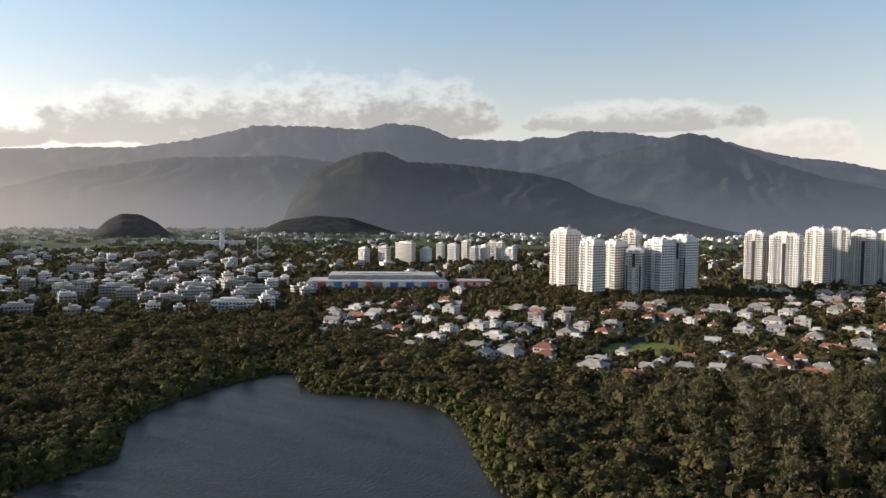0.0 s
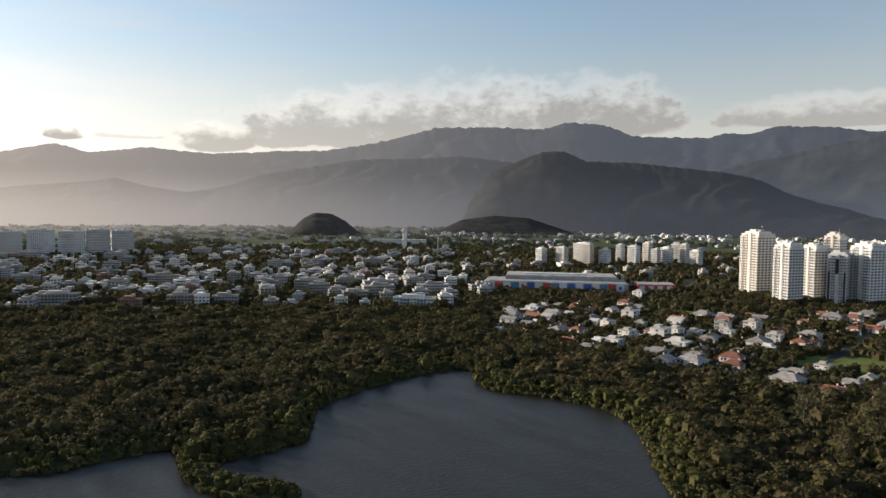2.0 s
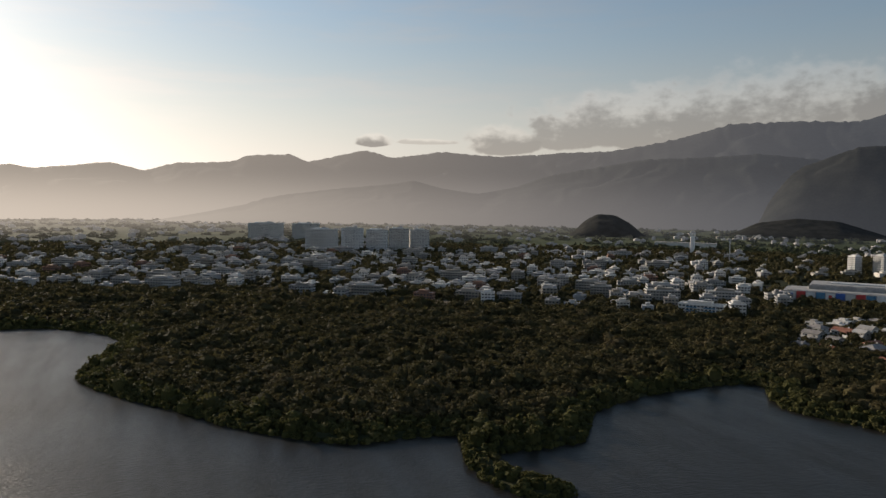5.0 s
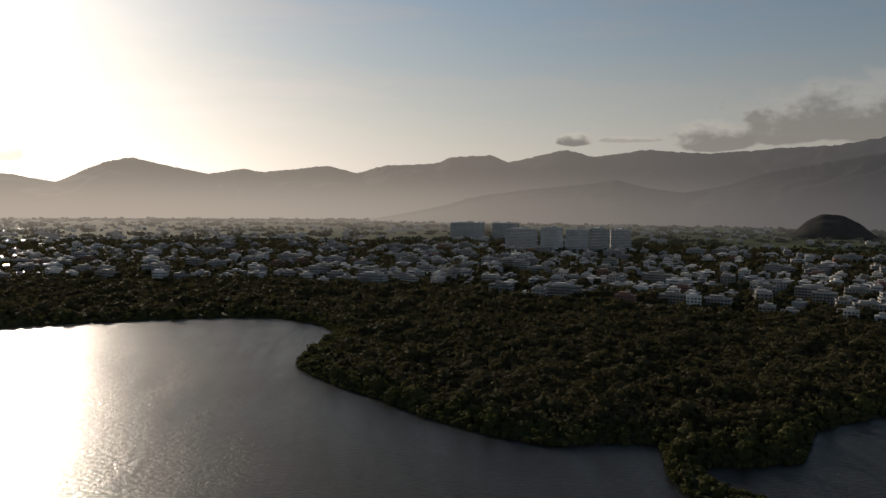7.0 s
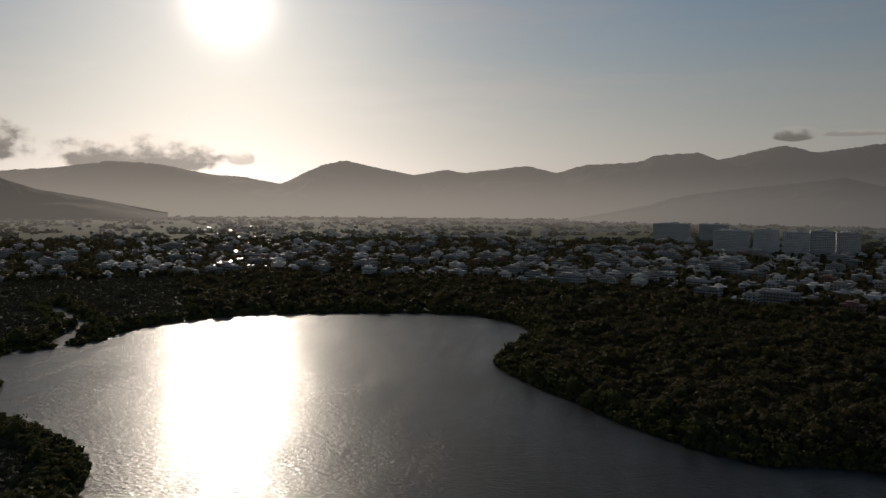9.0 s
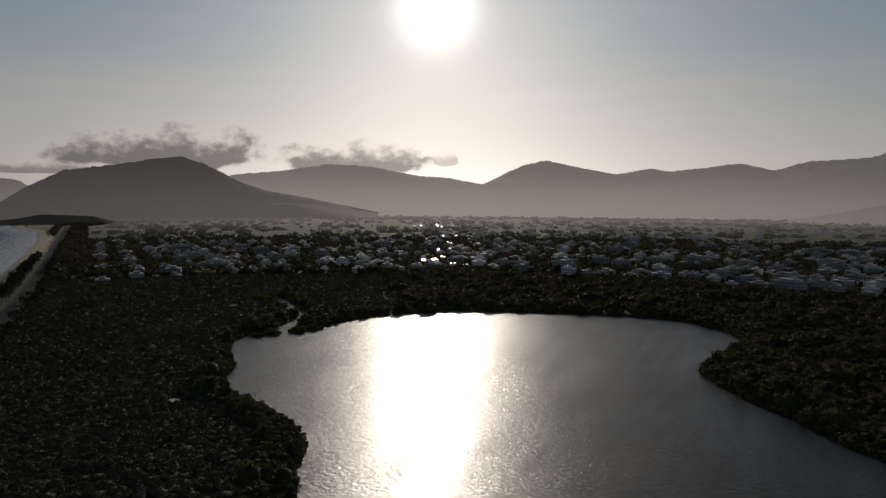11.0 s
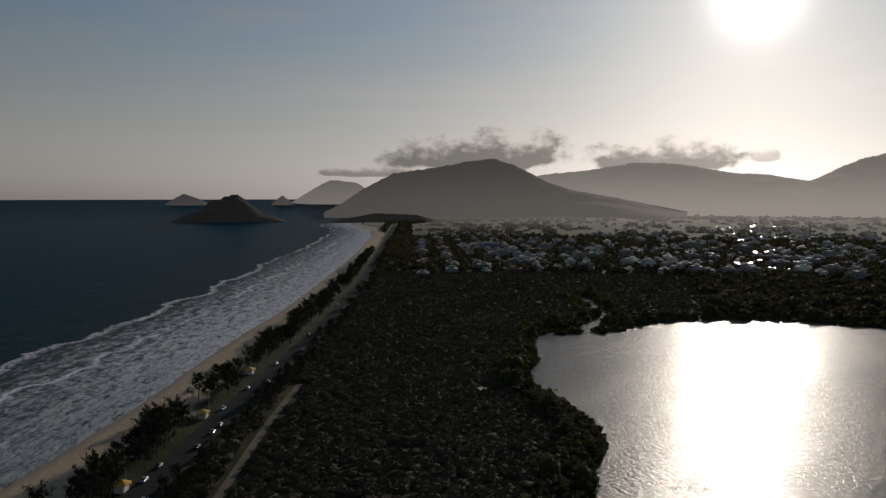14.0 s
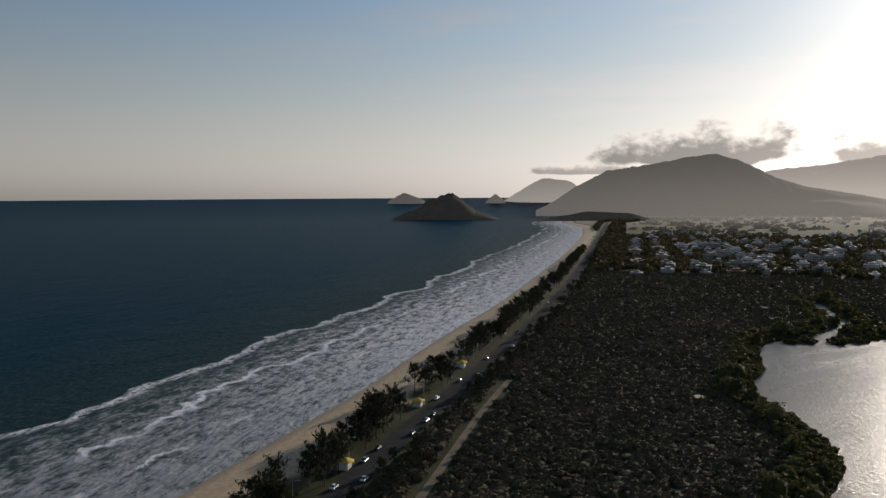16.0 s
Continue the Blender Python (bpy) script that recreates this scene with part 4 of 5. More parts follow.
HOUSE_PLAN = {
    "gable": [(-121, 612), (-105, 605), (-79, 676), (-44, 711), (-53, 639), (-94, 647), (115, 476), (248, 486), (54, 689), (287, 770), (377, 765)],
    "flat": [(-16, 631), (-42, 540), (-24, 576), (11, 602), (53, 708), (49, 612), (95, 496), (162, 499), (72, 657), (271, 641), (178, 642), (72, 558), (12, 551), (297, 592), (-24, 849)],
    "red": [(-7, 602), (43, 484), (94, 447), (169, 454), (187, 467), (150, 674), (191, 707), (195, 632), (221, 612), (44, 504), (250, 539), (114, 437)],
    "grey": [(210, 465), (231, 723), (295, 720), (109, 622), (254, 578), (-1, 522)],
}
LAWNS = [(118, 537, 44, 26), (20, 745, 30, 16), (-440, 585, 32, 24), (330, 660, 24, 16), (64, 862, 26, 12)]
HOUSE_LAND = np.array([(-130, 560), (-60, 529), (-7, 480), (38, 447), (78, 418), (150, 424), (300, 440), (420, 600), (560, 860), (450, 930), (330, 830), (244, 790), (74, 751), (-30, 790), (-116, 726), (-139, 665)], float)
used_house = set()


def place_house(kind, x, y, turn):
    k = PLAN.randrange(2)
    src = HOUSES[kind][k]
    size = PLAN.uniform(0.66, 1.02)
    m = pose(x, y, LAND, 0, 0, turn)
    c = src
    if (kind, k) in used_house:
        c = copy_thing(src, m)
    c.matrix_basis = m @ Matrix.Diagonal((size, size, size, 1))
    used_house.add((kind, k))
    PLACED.append((x, y, 7.4))


for kind, spots in HOUSE_PLAN.items():
    for x, y in spots:
        place_house(kind, x, y, PLAN.choice((-28, -28, 62)) + PLAN.uniform(-8, 8))
for x, y, a, b in LAWNS:
    PLACED.append((x, y, max(a, b) * 0.8))
made = 0
for tries in range(6000):
    x, y = PLAN.uniform(-140, 560), PLAN.uniform(415, 930)
    if made >= 158:
        break
    if inside(HOUSE_LAND, np.array([(x, y)]))[0] and free(x, y, 7.2):
        place_house(PLAN.choice(("flat", "gable", "red", "red", "grey", "grey")), x, y, PLAN.choice((-28, -28, 62)) + PLAN.uniform(-8, 8))
        made += 1
# garden walls between the plots
wall_src = None
for i, (x, y, r) in enumerate([q for q in PLACED if q[2] == 7.4][:110]):
    a = PLAN.choice((-28, 62)) + PLAN.uniform(-4, 4)
    m = pose(x + 9.6 * math.sin(radians(a)), y - 9.6 * math.cos(radians(a)), LAND, 0, 0, a)
    if wall_src is None:
        wall_src = thing("garden_wall", "pale rendered garden wall with a gate between plots", "wall", m, "garden walls")
        part("wall_panel", boxes((-9, -0.12, -0.3, 1.5, 0.12, 2.1), (5.0, -0.12, -0.3, 9, 0.12, 2.1)), M_WHITE, wall_src)
        part("gate", boxes((1.5, -0.05, 0, 5.0, 0.05, 1.9)), M_BARK, wall_src, "dark wooden gate")
        part("coping", boxes((-9.1, -0.2, 2.1, 1.6, 0.2, 2.22), (4.9, -0.2, 2.1, 9.1, 0.2, 2.22)), M_ROOF_PALE, wall_src)
    else:
        copy_thing(wall_src, m)
for kind, pair in HOUSES.items():
    for k, src in enumerate(pair):
        if (kind, k) not in used_house:
            src.matrix_basis = pose(400 + 20 * k, 700, LAND)
for i, (x, y, a, b) in enumerate(LAWNS):
    bm = bmesh.new()
    bmesh.ops.create_circle(bm, cap_ends=True, segments=28, radius=1.0)
    for v in bm.verts:
        v.co = Vector((x + v.co.x * a * (1 + 0.2 * noise.noise(v.co * 2 + Vector((i, 0, 0)))), y + v.co.y * b, LAND + 0.06))
    me = bpy.data.meshes.new("lawn")
    bm.to_mesh(me)
    bm.free()
    me.materials.append({2: M_DIRT, 4: M_BRICKWALL}.get(i, M_GRASS))
    tagged(new("lawn", me), "bare sandy lot beside the mangrove" if i == 2 else "red-brown clay sports court near the towers" if i == 4 else "open mown grass between the houses", "lawn", kind="structure")

# ---------------------------------------------------------------- the shopping centre with painted panels
mall = thing("shopping_centre", "long low shopping centre with bright painted facade panels", "building", pose(-124, 905, LAND, 0, 0, 8.5))
part("wall", boxes((-84, -24, -1, 84, 30, 10), (-60, 0, 9.9, 74, 55, 15), bevel=0.1), M_GREYWALL, mall)
part("roof", boxes((-80, -20, 10.004, 82, 28, 10.7), (-58, 2, 15.004, 72, 53, 15.8)), M_ROOF_PALE, mall, "large pale flat roof")
part("skylight", boxes((-40, 20, 15.8, 40, 26, 17.2), bevel=0.3), M_WHITE, mall)
panels = [M_WHITE, M_RED, M_WHITE, M_TEAL, M_WHITE, M_BLUE, M_WHITE, M_RED, M_TEAL, M_WHITE, M_BLUE, M_WHITE, M_BLUE, M_WHITE, M_TEAL, M_RED, M_WHITE]
for i, mat in enumerate(panels):
    x = -80 + i * 9.4
    part("facade_panel", boxes((x, -24.5, 1.5 + (i % 3) * 0.4, x + 8.6, -24.05, 9.2 + (i % 2) * 0.8)), mat, mall, "painted facade panel")
    if mat is M_WHITE and i % 4 == 0:
        part("panel_motif", boxes((x + 2.6, -24.62, 3.5, x + 6.0, -24.45, 7.5)), M_RED if i % 8 else M_BLUE, mall, "painted block on the panel")
PLACED += [(-190, 895, 30), (-150, 900, 36), (-110, 910, 36), (-70, 915, 36)]
annex = thing("supermarket", "low hall with a red and white front", "building", pose(-8, 925, LAND, 0, 0, 10))
part("wall", boxes((-22, -12, -1, 22, 20, 9), bevel=0.1), M_RED, annex)
part("roof", boxes((-21, -11, 9.004, 21, 19, 9.6)), M_ROOF_PALE, annex, "pale flat roof")
for i in range(4):
    part("facade_panel", boxes((-20 + i * 10.5, -12.4, 2, -14 + i * 10.5, -12.05, 8)), M_WHITE, annex, "white panel")
PLACED.append((-8, 925, 26))
strip("road", [(-330, 985), (-180, 985), (0, 1010), (160, 1035), (330, 1100), (620, 1180)], 26, LAND + 0.05, M_ASPHALT, "wide pale avenue behind the shopping centre")
strip("street", [(-150, 640), (-60, 600), (20, 590), (130, 590), (250, 600), (380, 660)], 7, LAND + 0.06, M_ASPHALT, "narrow residential street between houses", "street")
strip("street", [(60, 470), (100, 530), (140, 610), (170, 690), (200, 780)], 6, LAND + 0.09, M_ASPHALT, "narrow residential street between houses", "street")

# slender landmarks on the plain
stack = thing("water_tower", "slim white concrete water tower", "tower", pose(-560, 1600, LAND))
part("shaft", boxes((-4, -4, -1, 4, 4, 36), bevel=0.8), M_WHITE, stack)
part("tank", boxes((-4.6, -4.6, 36, 4.6, 4.6, 41), bevel=0.6), M_WHITE, stack)
mast = thing("radio_mast", "thin pale radio mast", "mast", pose(-405, 1345, LAND))
part("pole", boxes((-0.7, -0.7, -1, 0.7, 0.7, 42)), M_STEEL, mast)
part("antenna", boxes((-2, -0.3, 38, 2, 0.3, 40)), M_STEEL, mast)
warehouse = thing("warehouse", "long white warehouse on the plain", "building", pose(-640, 1780, LAND, 0, 0, 14))
part("wall", boxes((-70, -14, -1, 70, 14, 12), bevel=0.2), M_WHITE, warehouse)
part("roof", boxes((-71, -15, 12.004, 71, 15, 12.8)), M_ROOF_PALE, warehouse)

# ---------------------------------------------------------------- woods


def leaf_cards(rng, centres, radii, heights, base, cards, size):
    """Triangular leaf clumps in lumpy crowns. One row of centres a tree."""
    n = len(centres)
    lumps = 6
    ang = rng.uniform(0, 2 * math.pi, (n, lumps))
    rad = rng.uniform(0.15, 0.72, (n, lumps))
    lz = rng.uniform(0.45, 0.95, (n, lumps))
    which = rng.integers(0, lumps, (n, cards))
    pick = lambda arr: np.take_along_axis(arr, which, 1)
    d = rng.normal(size=(n, cards, 3))
    d /= np.linalg.norm(d, axis=2, keepdims=True)
    d[:, :, 2] = np.where(d[:, :, 2] < -0.25, -d[:, :, 2], d[:, :, 2])
    spread = rng.uniform(0.30, 0.52, (n, cards))
    R, H, B = radii[:, None], heights[:, None], base[:, None]
    cx = centres[:, None, 0] + (np.cos(pick(ang)) * pick(rad) + d[:, :, 0] * spread) * R
    cy = centres[:, None, 1] + (np.sin(pick(ang)) * pick(rad) + d[:, :, 1] * spread) * R
    cz = B + H * np.clip(pick(lz) * 0.78 + d[:, :, 2] * spread * 0.42, 0.02, 1.15)
    c = np.stack([cx, cy, cz], -1).reshape(-1, 3)
    nrm = d.reshape(-1, 3) + rng.normal(size=(n * cards, 3)) * 0.45
    nrm[:, 2] += 0.35
    nrm /= np.linalg.norm(nrm, axis=1, keepdims=True)
    u = np.cross(nrm, rng.normal(size=nrm.shape))
    u /= np.linalg.norm(u, axis=1, keepdims=True)
    v = np.cross(nrm, u)
    s = (np.repeat(size, cards) * rng.uniform(0.6, 1.3, n * cards))[:, None]
    tri = np.stack([c + u * s, c - u * s * 0.55 + v * s * 0.85, c - u * s * 0.5 - v * s * 0.8], 1)
    return tri.reshape(-1, 3)


def crown_cores(centres, radii, heights, base):
    """Shaded inside of each crown: a low, eight-sided dome."""
    n, k = len(centres), 6
    a = np.arange(k) * 2 * math.pi / k
    ring0 = np.stack([np.cos(a), np.sin(a), 0 * a], -1)
    v = np.concatenate([ring0 * (0.8, 0.8, 0) + (0, 0, 0.02), ring0 * (0.72, 0.72, 0) + (0, 0, 0.55), [[0, 0, 0.74]]])
    co = v[None] * np.stack([radii, radii, heights], -1)[:, None] + np.column_stack([centres, base])[:, None]
    f = []
    for i in range(k):
        j = (i + 1) % k
        f += [(i, j, k + j), (i, k + j, k + i), (k + i, k + j, 2 * k)]
    f = np.array(f)[None] + (np.arange(n) * len(v))[:, None, None]
    return co.reshape(-1, 3), f.reshape(-1, 3)


def woods(name, label, pts, radii, heights, base, cards, size, mat, seed):
    rng = np.random.default_rng(seed)
    tri = leaf_cards(rng, pts, radii, heights, base, cards, size)
    c_co, c_f = crown_cores(pts, radii, heights, base)
    co = np.vstack([tri, c_co])
    faces = np.vstack([np.arange(len(tri)).reshape(-1, 3), c_f + len(tri)])
    ob = new(name, mesh_of(name, co, faces, (mat,)))
    return tagged(ob, label, "trees", kind="stuff")


ROAD_LINE = smooth_line(BEACH_ROAD, False)
TRACK_LINE = smooth_line([(-60, -88), (-150, -118), (-201, -134), (-292, -163), (-352, -179)], False)
STREETS = [smooth_line([(-150, 640), (-60, 600), (20, 590), (130, 590), (250, 600), (380, 660)], False), smooth_line([(60, 470), (100, 530), (140, 610), (170, 690), (200, 780)], False), smooth_line([(-330, 985), (-180, 985), (0, 1010), (160, 1035), (330, 1100), (620, 1180)], False)]
CLEARINGS = [(-369, -85, 5), (-245, -63, 4), (-247, -36, 4)]


def wood_spots(rng, step, a0, a1, r0, r1):
    g = np.arange(-r1, r1, step)
    x, y = np.meshgrid(g, g)
    p = np.column_stack([x.ravel(), y.ravel()]) + rng.uniform(-0.48, 0.48, (x.size, 2)) * step
    r = np.hypot(p[:, 0], p[:, 1])
    az = np.degrees(np.arctan2(-p[:, 0], p[:, 1]))
    p = p[(r > r0) & (r < r1) & (az > a0) & (az < a1)]
    lag, sea = land_depth(p)
    keep = (lag > np.where(distance_to(CREEK, p, False) < 14, 2.2, 0.4)) & (sea > 42)
    for line, w in ((ROAD_LINE, 10), (TRACK_LINE, 5), (STREETS[0], 5), (STREETS[1], 5), (STREETS[2], 16)):
        keep &= distance_to(line, p, False) > w
    for x, y, rr in CLEARINGS + [(a, b, c * 0.80) for a, b, c in PLACED]:
        keep &= np.hypot(p[:, 0] - x, p[:, 1] - y) > rr
    return p[keep], lag[keep]


def make_woods():
    rng = np.random.default_rng(11)
    for r0, r1, step, cards, leaf in ((225, 420, 4.6, 76, 0.78), (420, 640, 5.4, 62, 0.95), (640, 960, 7.6, 46, 1.35)):
        p, lag = wood_spots(rng, step, -36, 133, r0, r1)
        r = np.hypot(p[:, 0], p[:, 1])
        az = np.degrees(np.arctan2(-p[:, 0], p[:, 1]))
        front = np.interp(az, [12, 18, 30, 36, 44, 52, 60, 68, 76, 84, 92, 100, 108], [700, 715, 705, 705, 740, 830, 870, 900, 930, 965, 970, 985, 1010])
        town = (r > front) & (az > 12)
        lots = inside(HOUSE_LAND, p) | ((az < 13) & (r > 620))
        thin = np.where(town, 0.5, np.where(lots, 0.55, 1.0))
        south = (p[:, 1] < 40) & (az > 84)
        thin = np.where(south & (lag > 14), 0.95, thin)
        keep = rng.random(len(p)) < thin
        p, lag, south, lots = p[keep], lag[keep], south[keep], lots[keep]
        fringe = (lag < 16)
        patch = np.array([noise.noise(Vector((x / 60, y / 60, 0.0))) for x, y in p])
        clump = np.array([noise.noise(Vector((x / 19, y / 19, 7.0))) for x, y in p])
        h = 6.2 + 3.0 * patch + 4.2 * clump + rng.normal(0, 0.8, len(p))
        h = np.where(fringe, 2.9 + lag * 0.17 + rng.normal(0, 0.5, len(p)), h)
        h = np.where(rng.random(len(p)) < 0.055, h + 5.0, h)
        h = np.where(south & ~fringe, 1.9 + 0.1 * h, h)
        h = np.where(lots, np.clip(h, 3, 7), h)
        h = np.clip(h, 2.2, 14)
        scrub = south & ~fringe
        rad = np.clip(np.where(scrub, 3.3, 0.36 * h + 0.9) + rng.uniform(-0.3, 0.6, len(p)), 1.8, 5.5) * (step / 4.9) ** 0.6 * 1.1
        base = np.clip(lag * 0.3, 0.0, LAND) - 0.1
        leafs = np.full(len(p), leaf) * (0.85 + rad * 0.06) * np.where(scrub, 0.85, 1.0)
        for sel, mat, nm, lab in ((fringe, M_FRINGE, "shore_mangrove", "low yellow-green mangrove bushes along the lagoon shore"), (~fringe & ~scrub, M_MANGROVE, "mangrove_forest", "dense dark green mangrove and scrub woods"), (scrub, M_SCRUB, "coastal_scrub", "low dry brownish scrub behind the coast road")):
            if sel.any():
                woods(nm, lab, p[sel], rad[sel], h[sel], base[sel], cards, leafs[sel], mat, int(r0))
    # bushes overhanging the waterline
    a, b = LAGOON, np.roll(LAGOON, -1, 0)
    n_each = np.maximum(1, np.linalg.norm(b - a, axis=1) / 1.7).astype(int)
    edge = np.vstack([p0 + (p1 - p0) * rng.random((k, 1)) for p0, p1, k in zip(a, b, n_each)])
    edge = edge + rng.normal(0, 0.6, edge.shape)
    r = np.hypot(edge[:, 0], edge[:, 1])
    edge = edge[(r > 200) & (distance_to(CREEK, edge, False) > 9)]
    for x, y, r in ISLETS:
        edge = np.vstack([edge, np.array((x, y)) + rng.normal(0, r * 0.45, (16, 2))])
    k = len(edge)
    hh = rng.uniform(1.6, 3.2, k)
    woods("waterline_bushes", "low mangrove bushes overhanging the lagoon edge", edge, rng.uniform(1.3, 2.3, k), hh, np.full(k, -0.15), 44, np.full(k, 0.7), M_FRINGE, 77)
    # trees among the far blocks and beyond
    p, lag = wood_spots(rng, 12.5, -36, 116, 960, 1750)
    keep = rng.random(len(p)) < np.where(np.degrees(np.arctan2(-p[:, 0], p[:, 1])) > 55, 0.85, 0.6)
    p = p[keep]
    n = len(p)
    woods("town_trees", "scattered dark green trees among the far blocks", p, rng.uniform(3.5, 7.5, n), rng.uniform(5, 10, n), np.full(n, LAND - 0.1), 11, np.full(n, 3.0), M_MANGROVE, 5)


make_woods()


def limb(bm, a, b, r0, r1, sides=6):
    a, b = Vector(a), Vector(b)
    q = (b - a).to_track_quat("Z", "Y").to_matrix()
    ra = [bm.verts.new(a + q @ Vector((math.cos(i * 2 * math.pi / sides) * r0, math.sin(i * 2 * math.pi / sides) * r0, 0))) for i in range(sides)]
    rb = [bm.verts.new(b + q @ Vector((math.cos(i * 2 * math.pi / sides) * r1, math.sin(i * 2 * math.pi / sides) * r1, 0))) for i in range(sides)]
    for i in range(sides):
        j = (i + 1) % sides
        bm.faces.new((ra[i], ra[j], rb[j], rb[i]))
    bm.faces.new(rb)


def casuarina(seed, height, label, group, broad=1.0, leaves=M_CASUARINA):
    """A feathery tree: trunk, rising limbs and plumes of needle sprays."""
    rnd = random.Random(seed)
    t = thing("casuarina_tree", label, "tree", pose(0, 0, 0), group)
    bm = bmesh.new()
    lean = Vector((rnd.uniform(-0.6, 0.6), rnd.uniform(-0.6, 0.6), 0))
    limb(bm, (0, 0, -0.6), lean * 0.5 + Vector((0, 0, height * 0.5)), 0.28, 0.18, 7)
    limb(bm, lean * 0.5 + Vector((0, 0, height * 0.5)), lean + Vector((0, 0, height * 0.95)), 0.18, 0.04, 7)
    tips = []
    for i in range(15):
        f = 0.22 + 0.72 * i / 14
        a = i * 2.4 + rnd.uniform(-0.4, 0.4)
        reach = broad * height * (0.30 - 0.20 * f) * rnd.uniform(0.7, 1.25)
        s = lean * f + Vector((0, 0, height * f))
        e = s + Vector((math.cos(a) * reach, math.sin(a) * reach, reach * rnd.uniform(0.5, 1.1)))
        limb(bm, s, e, 0.08, 0.025, 4)
        tips.append((s, e))
    part("trunk", bm, M_BARK, t, "grey-brown trunk and limbs")
    bm = bmesh.new()
    for s, e in tips + [(lean + Vector((0, 0, height * 0.8)), lean + Vector((0, 0, height)))]:
        for k in range(34):
            c = s.lerp(e, rnd.uniform(0.35, 1.12)) + Vector((rnd.gauss(0, 0.45), rnd.gauss(0, 0.45), rnd.gauss(0.2, 0.4)))
            up = Vector((rnd.gauss(0, 0.5), rnd.gauss(0, 0.5), rnd.uniform(0.4, 1.2))).normalized() * rnd.uniform(0.7, 1.5)
            side = up.cross(Vector((rnd.gauss(0, 1), rnd.gauss(0, 1), rnd.gauss(0, 1)))).normalized() * rnd.uniform(0.16, 0.34)
            bm.faces.new([bm.verts.new(c - side), bm.verts.new(c + side), bm.verts.new(c + up)])
    part("crown", bm, leaves, t)
    return t


def scatter(kinds, spots):
    used = set()
    for x, y, turn, size in spots:
        k = PLAN.randrange(len(kinds))
        m = pose(x, y, LAND, 0, 0, turn)
        if k in used:
            c = copy_thing(kinds[k], m)
        else:
            c = kinds[k]
            c.matrix_basis = m
            used.add(k)
        c.matrix_basis = m @ Matrix.Diagonal((size, size, size, 1))
    for k, o in enumerate(kinds):
        if k not in used:
            o.matrix_basis = pose(150 + 6 * k, 330, LAND)


STAND = np.array([(68, 395), (125, 412), (183, 405), (250, 440), (300, 400), (190, 250), (89, 255), (66, 285), (54, 330)], float)
spots = []
for tries in range(600):
    x, y = PLAN.uniform(54, 300), PLAN.uniform(250, 440)
    if len(spots) < 85 and inside(STAND, np.array([(x, y)]))[0] and all((x - a) ** 2 + (y - b) ** 2 > 60 for a, b, _, _ in spots):
        spots.append((x, y, PLAN.uniform(0, 360), PLAN.uniform(0.95, 1.45)))
scatter([casuarina(i, 13 + i % 3, "feathery olive-brown casuarina tree in the mangrove", "casuarina stand") for i in range(5)], spots)



def palm(seed, height):
    """A palm: ringed trunk and arching fronds, each a folded blade."""
    rnd_ = random.Random(seed)
    t = thing("palm_tree", "slender green palm tree in a garden", "tree", pose(0, 0, 0), "garden palms")
    bm = bmesh.new()
    limb(bm, (0, 0, -0.4), (0.2, 0.1, height * 0.55), 0.24, 0.17)
    limb(bm, (0.2, 0.1, height * 0.55), (0.5, 0.2, height), 0.17, 0.13)
    part("trunk", bm, M_BARK, t, "grey palm trunk")
    bm = bmesh.new()
    for i in range(14):
        a = i * 2 * math.pi / 14 + rnd_.uniform(-0.15, 0.15)
        rise, reach = rnd_.uniform(0.3, 1.4), rnd_.uniform(2.4, 3.2)
        side = Vector((-math.sin(a), math.cos(a), 0)) * 0.42
        prev = None
        for k in range(5):
            f = k / 4
            c = Vector((0.5 + math.cos(a) * reach * f, 0.2 + math.sin(a) * reach * f, height + rise * math.sin(f * 2.0) - 1.5 * f * f))
            w = side * (0.35 + 1.2 * f) * (1.02 - f)
            row = [bm.verts.new(c - w - Vector((0, 0, 0.15))), bm.verts.new(c), bm.verts.new(c + w - Vector((0, 0, 0.15)))]
            if prev:
                for q in (0, 1):
                    bm.faces.new((prev[q], prev[q + 1], row[q + 1], row[q]))
            prev = row
    part("crown", bm, M_FRINGE, t, "arching green fronds")
    return t


spots = []
for tries in range(900):
    x, y = PLAN.uniform(-130, 420), PLAN.uniform(430, 800)
    if len(spots) < 34 and inside(HOUSE_LAND, np.array([(x, y)]))[0] and free(x, y, -1.5):
        spots.append((x, y, PLAN.uniform(0, 360), PLAN.uniform(0.8, 1.2)))
scatter([palm(1, 8.0), palm(2, 9.5)], spots)

BEACH_TREES = []
for tries in range(4000):
    k = PLAN.uniform(0, 1) ** 1.5
    x = -150 - 1050 * k
    y = float(np.interp(-x, -ROAD_LINE[::1, 0], ROAD_LINE[:, 1]))
    off = PLAN.uniform(8, 19) if PLAN.random() < 0.68 else -PLAN.uniform(8, 18)
    x, y = x + off * 0.27, y - off * 0.96
    clump = noise.noise(Vector((x / 34, 5.0, 0.0)))
    if clump < -0.15 and off > 0 or len(BEACH_TREES) >= 290:
        continue
    if all((x - a) ** 2 + (y - b) ** 2 > 9 for a, b, _, _ in BEACH_TREES):
        BEACH_TREES.append((x, y, PLAN.uniform(0, 360), PLAN.uniform(0.7, 1.15) * (1.05 if off > 0 else 0.65)))
scatter([casuarina(20 + i, 10.5 + i % 3, "dark casuarina tree on the strip behind the beach", "beach casuarinas", 1.45, M_BEACHPINE) for i in range(5)], BEACH_TREES)
# low beach scrub under the trees
rng = np.random.default_rng(23)
line = SHORE[(SHORE[:, 0] > -2450) & (SHORE[:, 0] < -60)]
seg = np.linspace(0, 1, 1500) ** 0.7
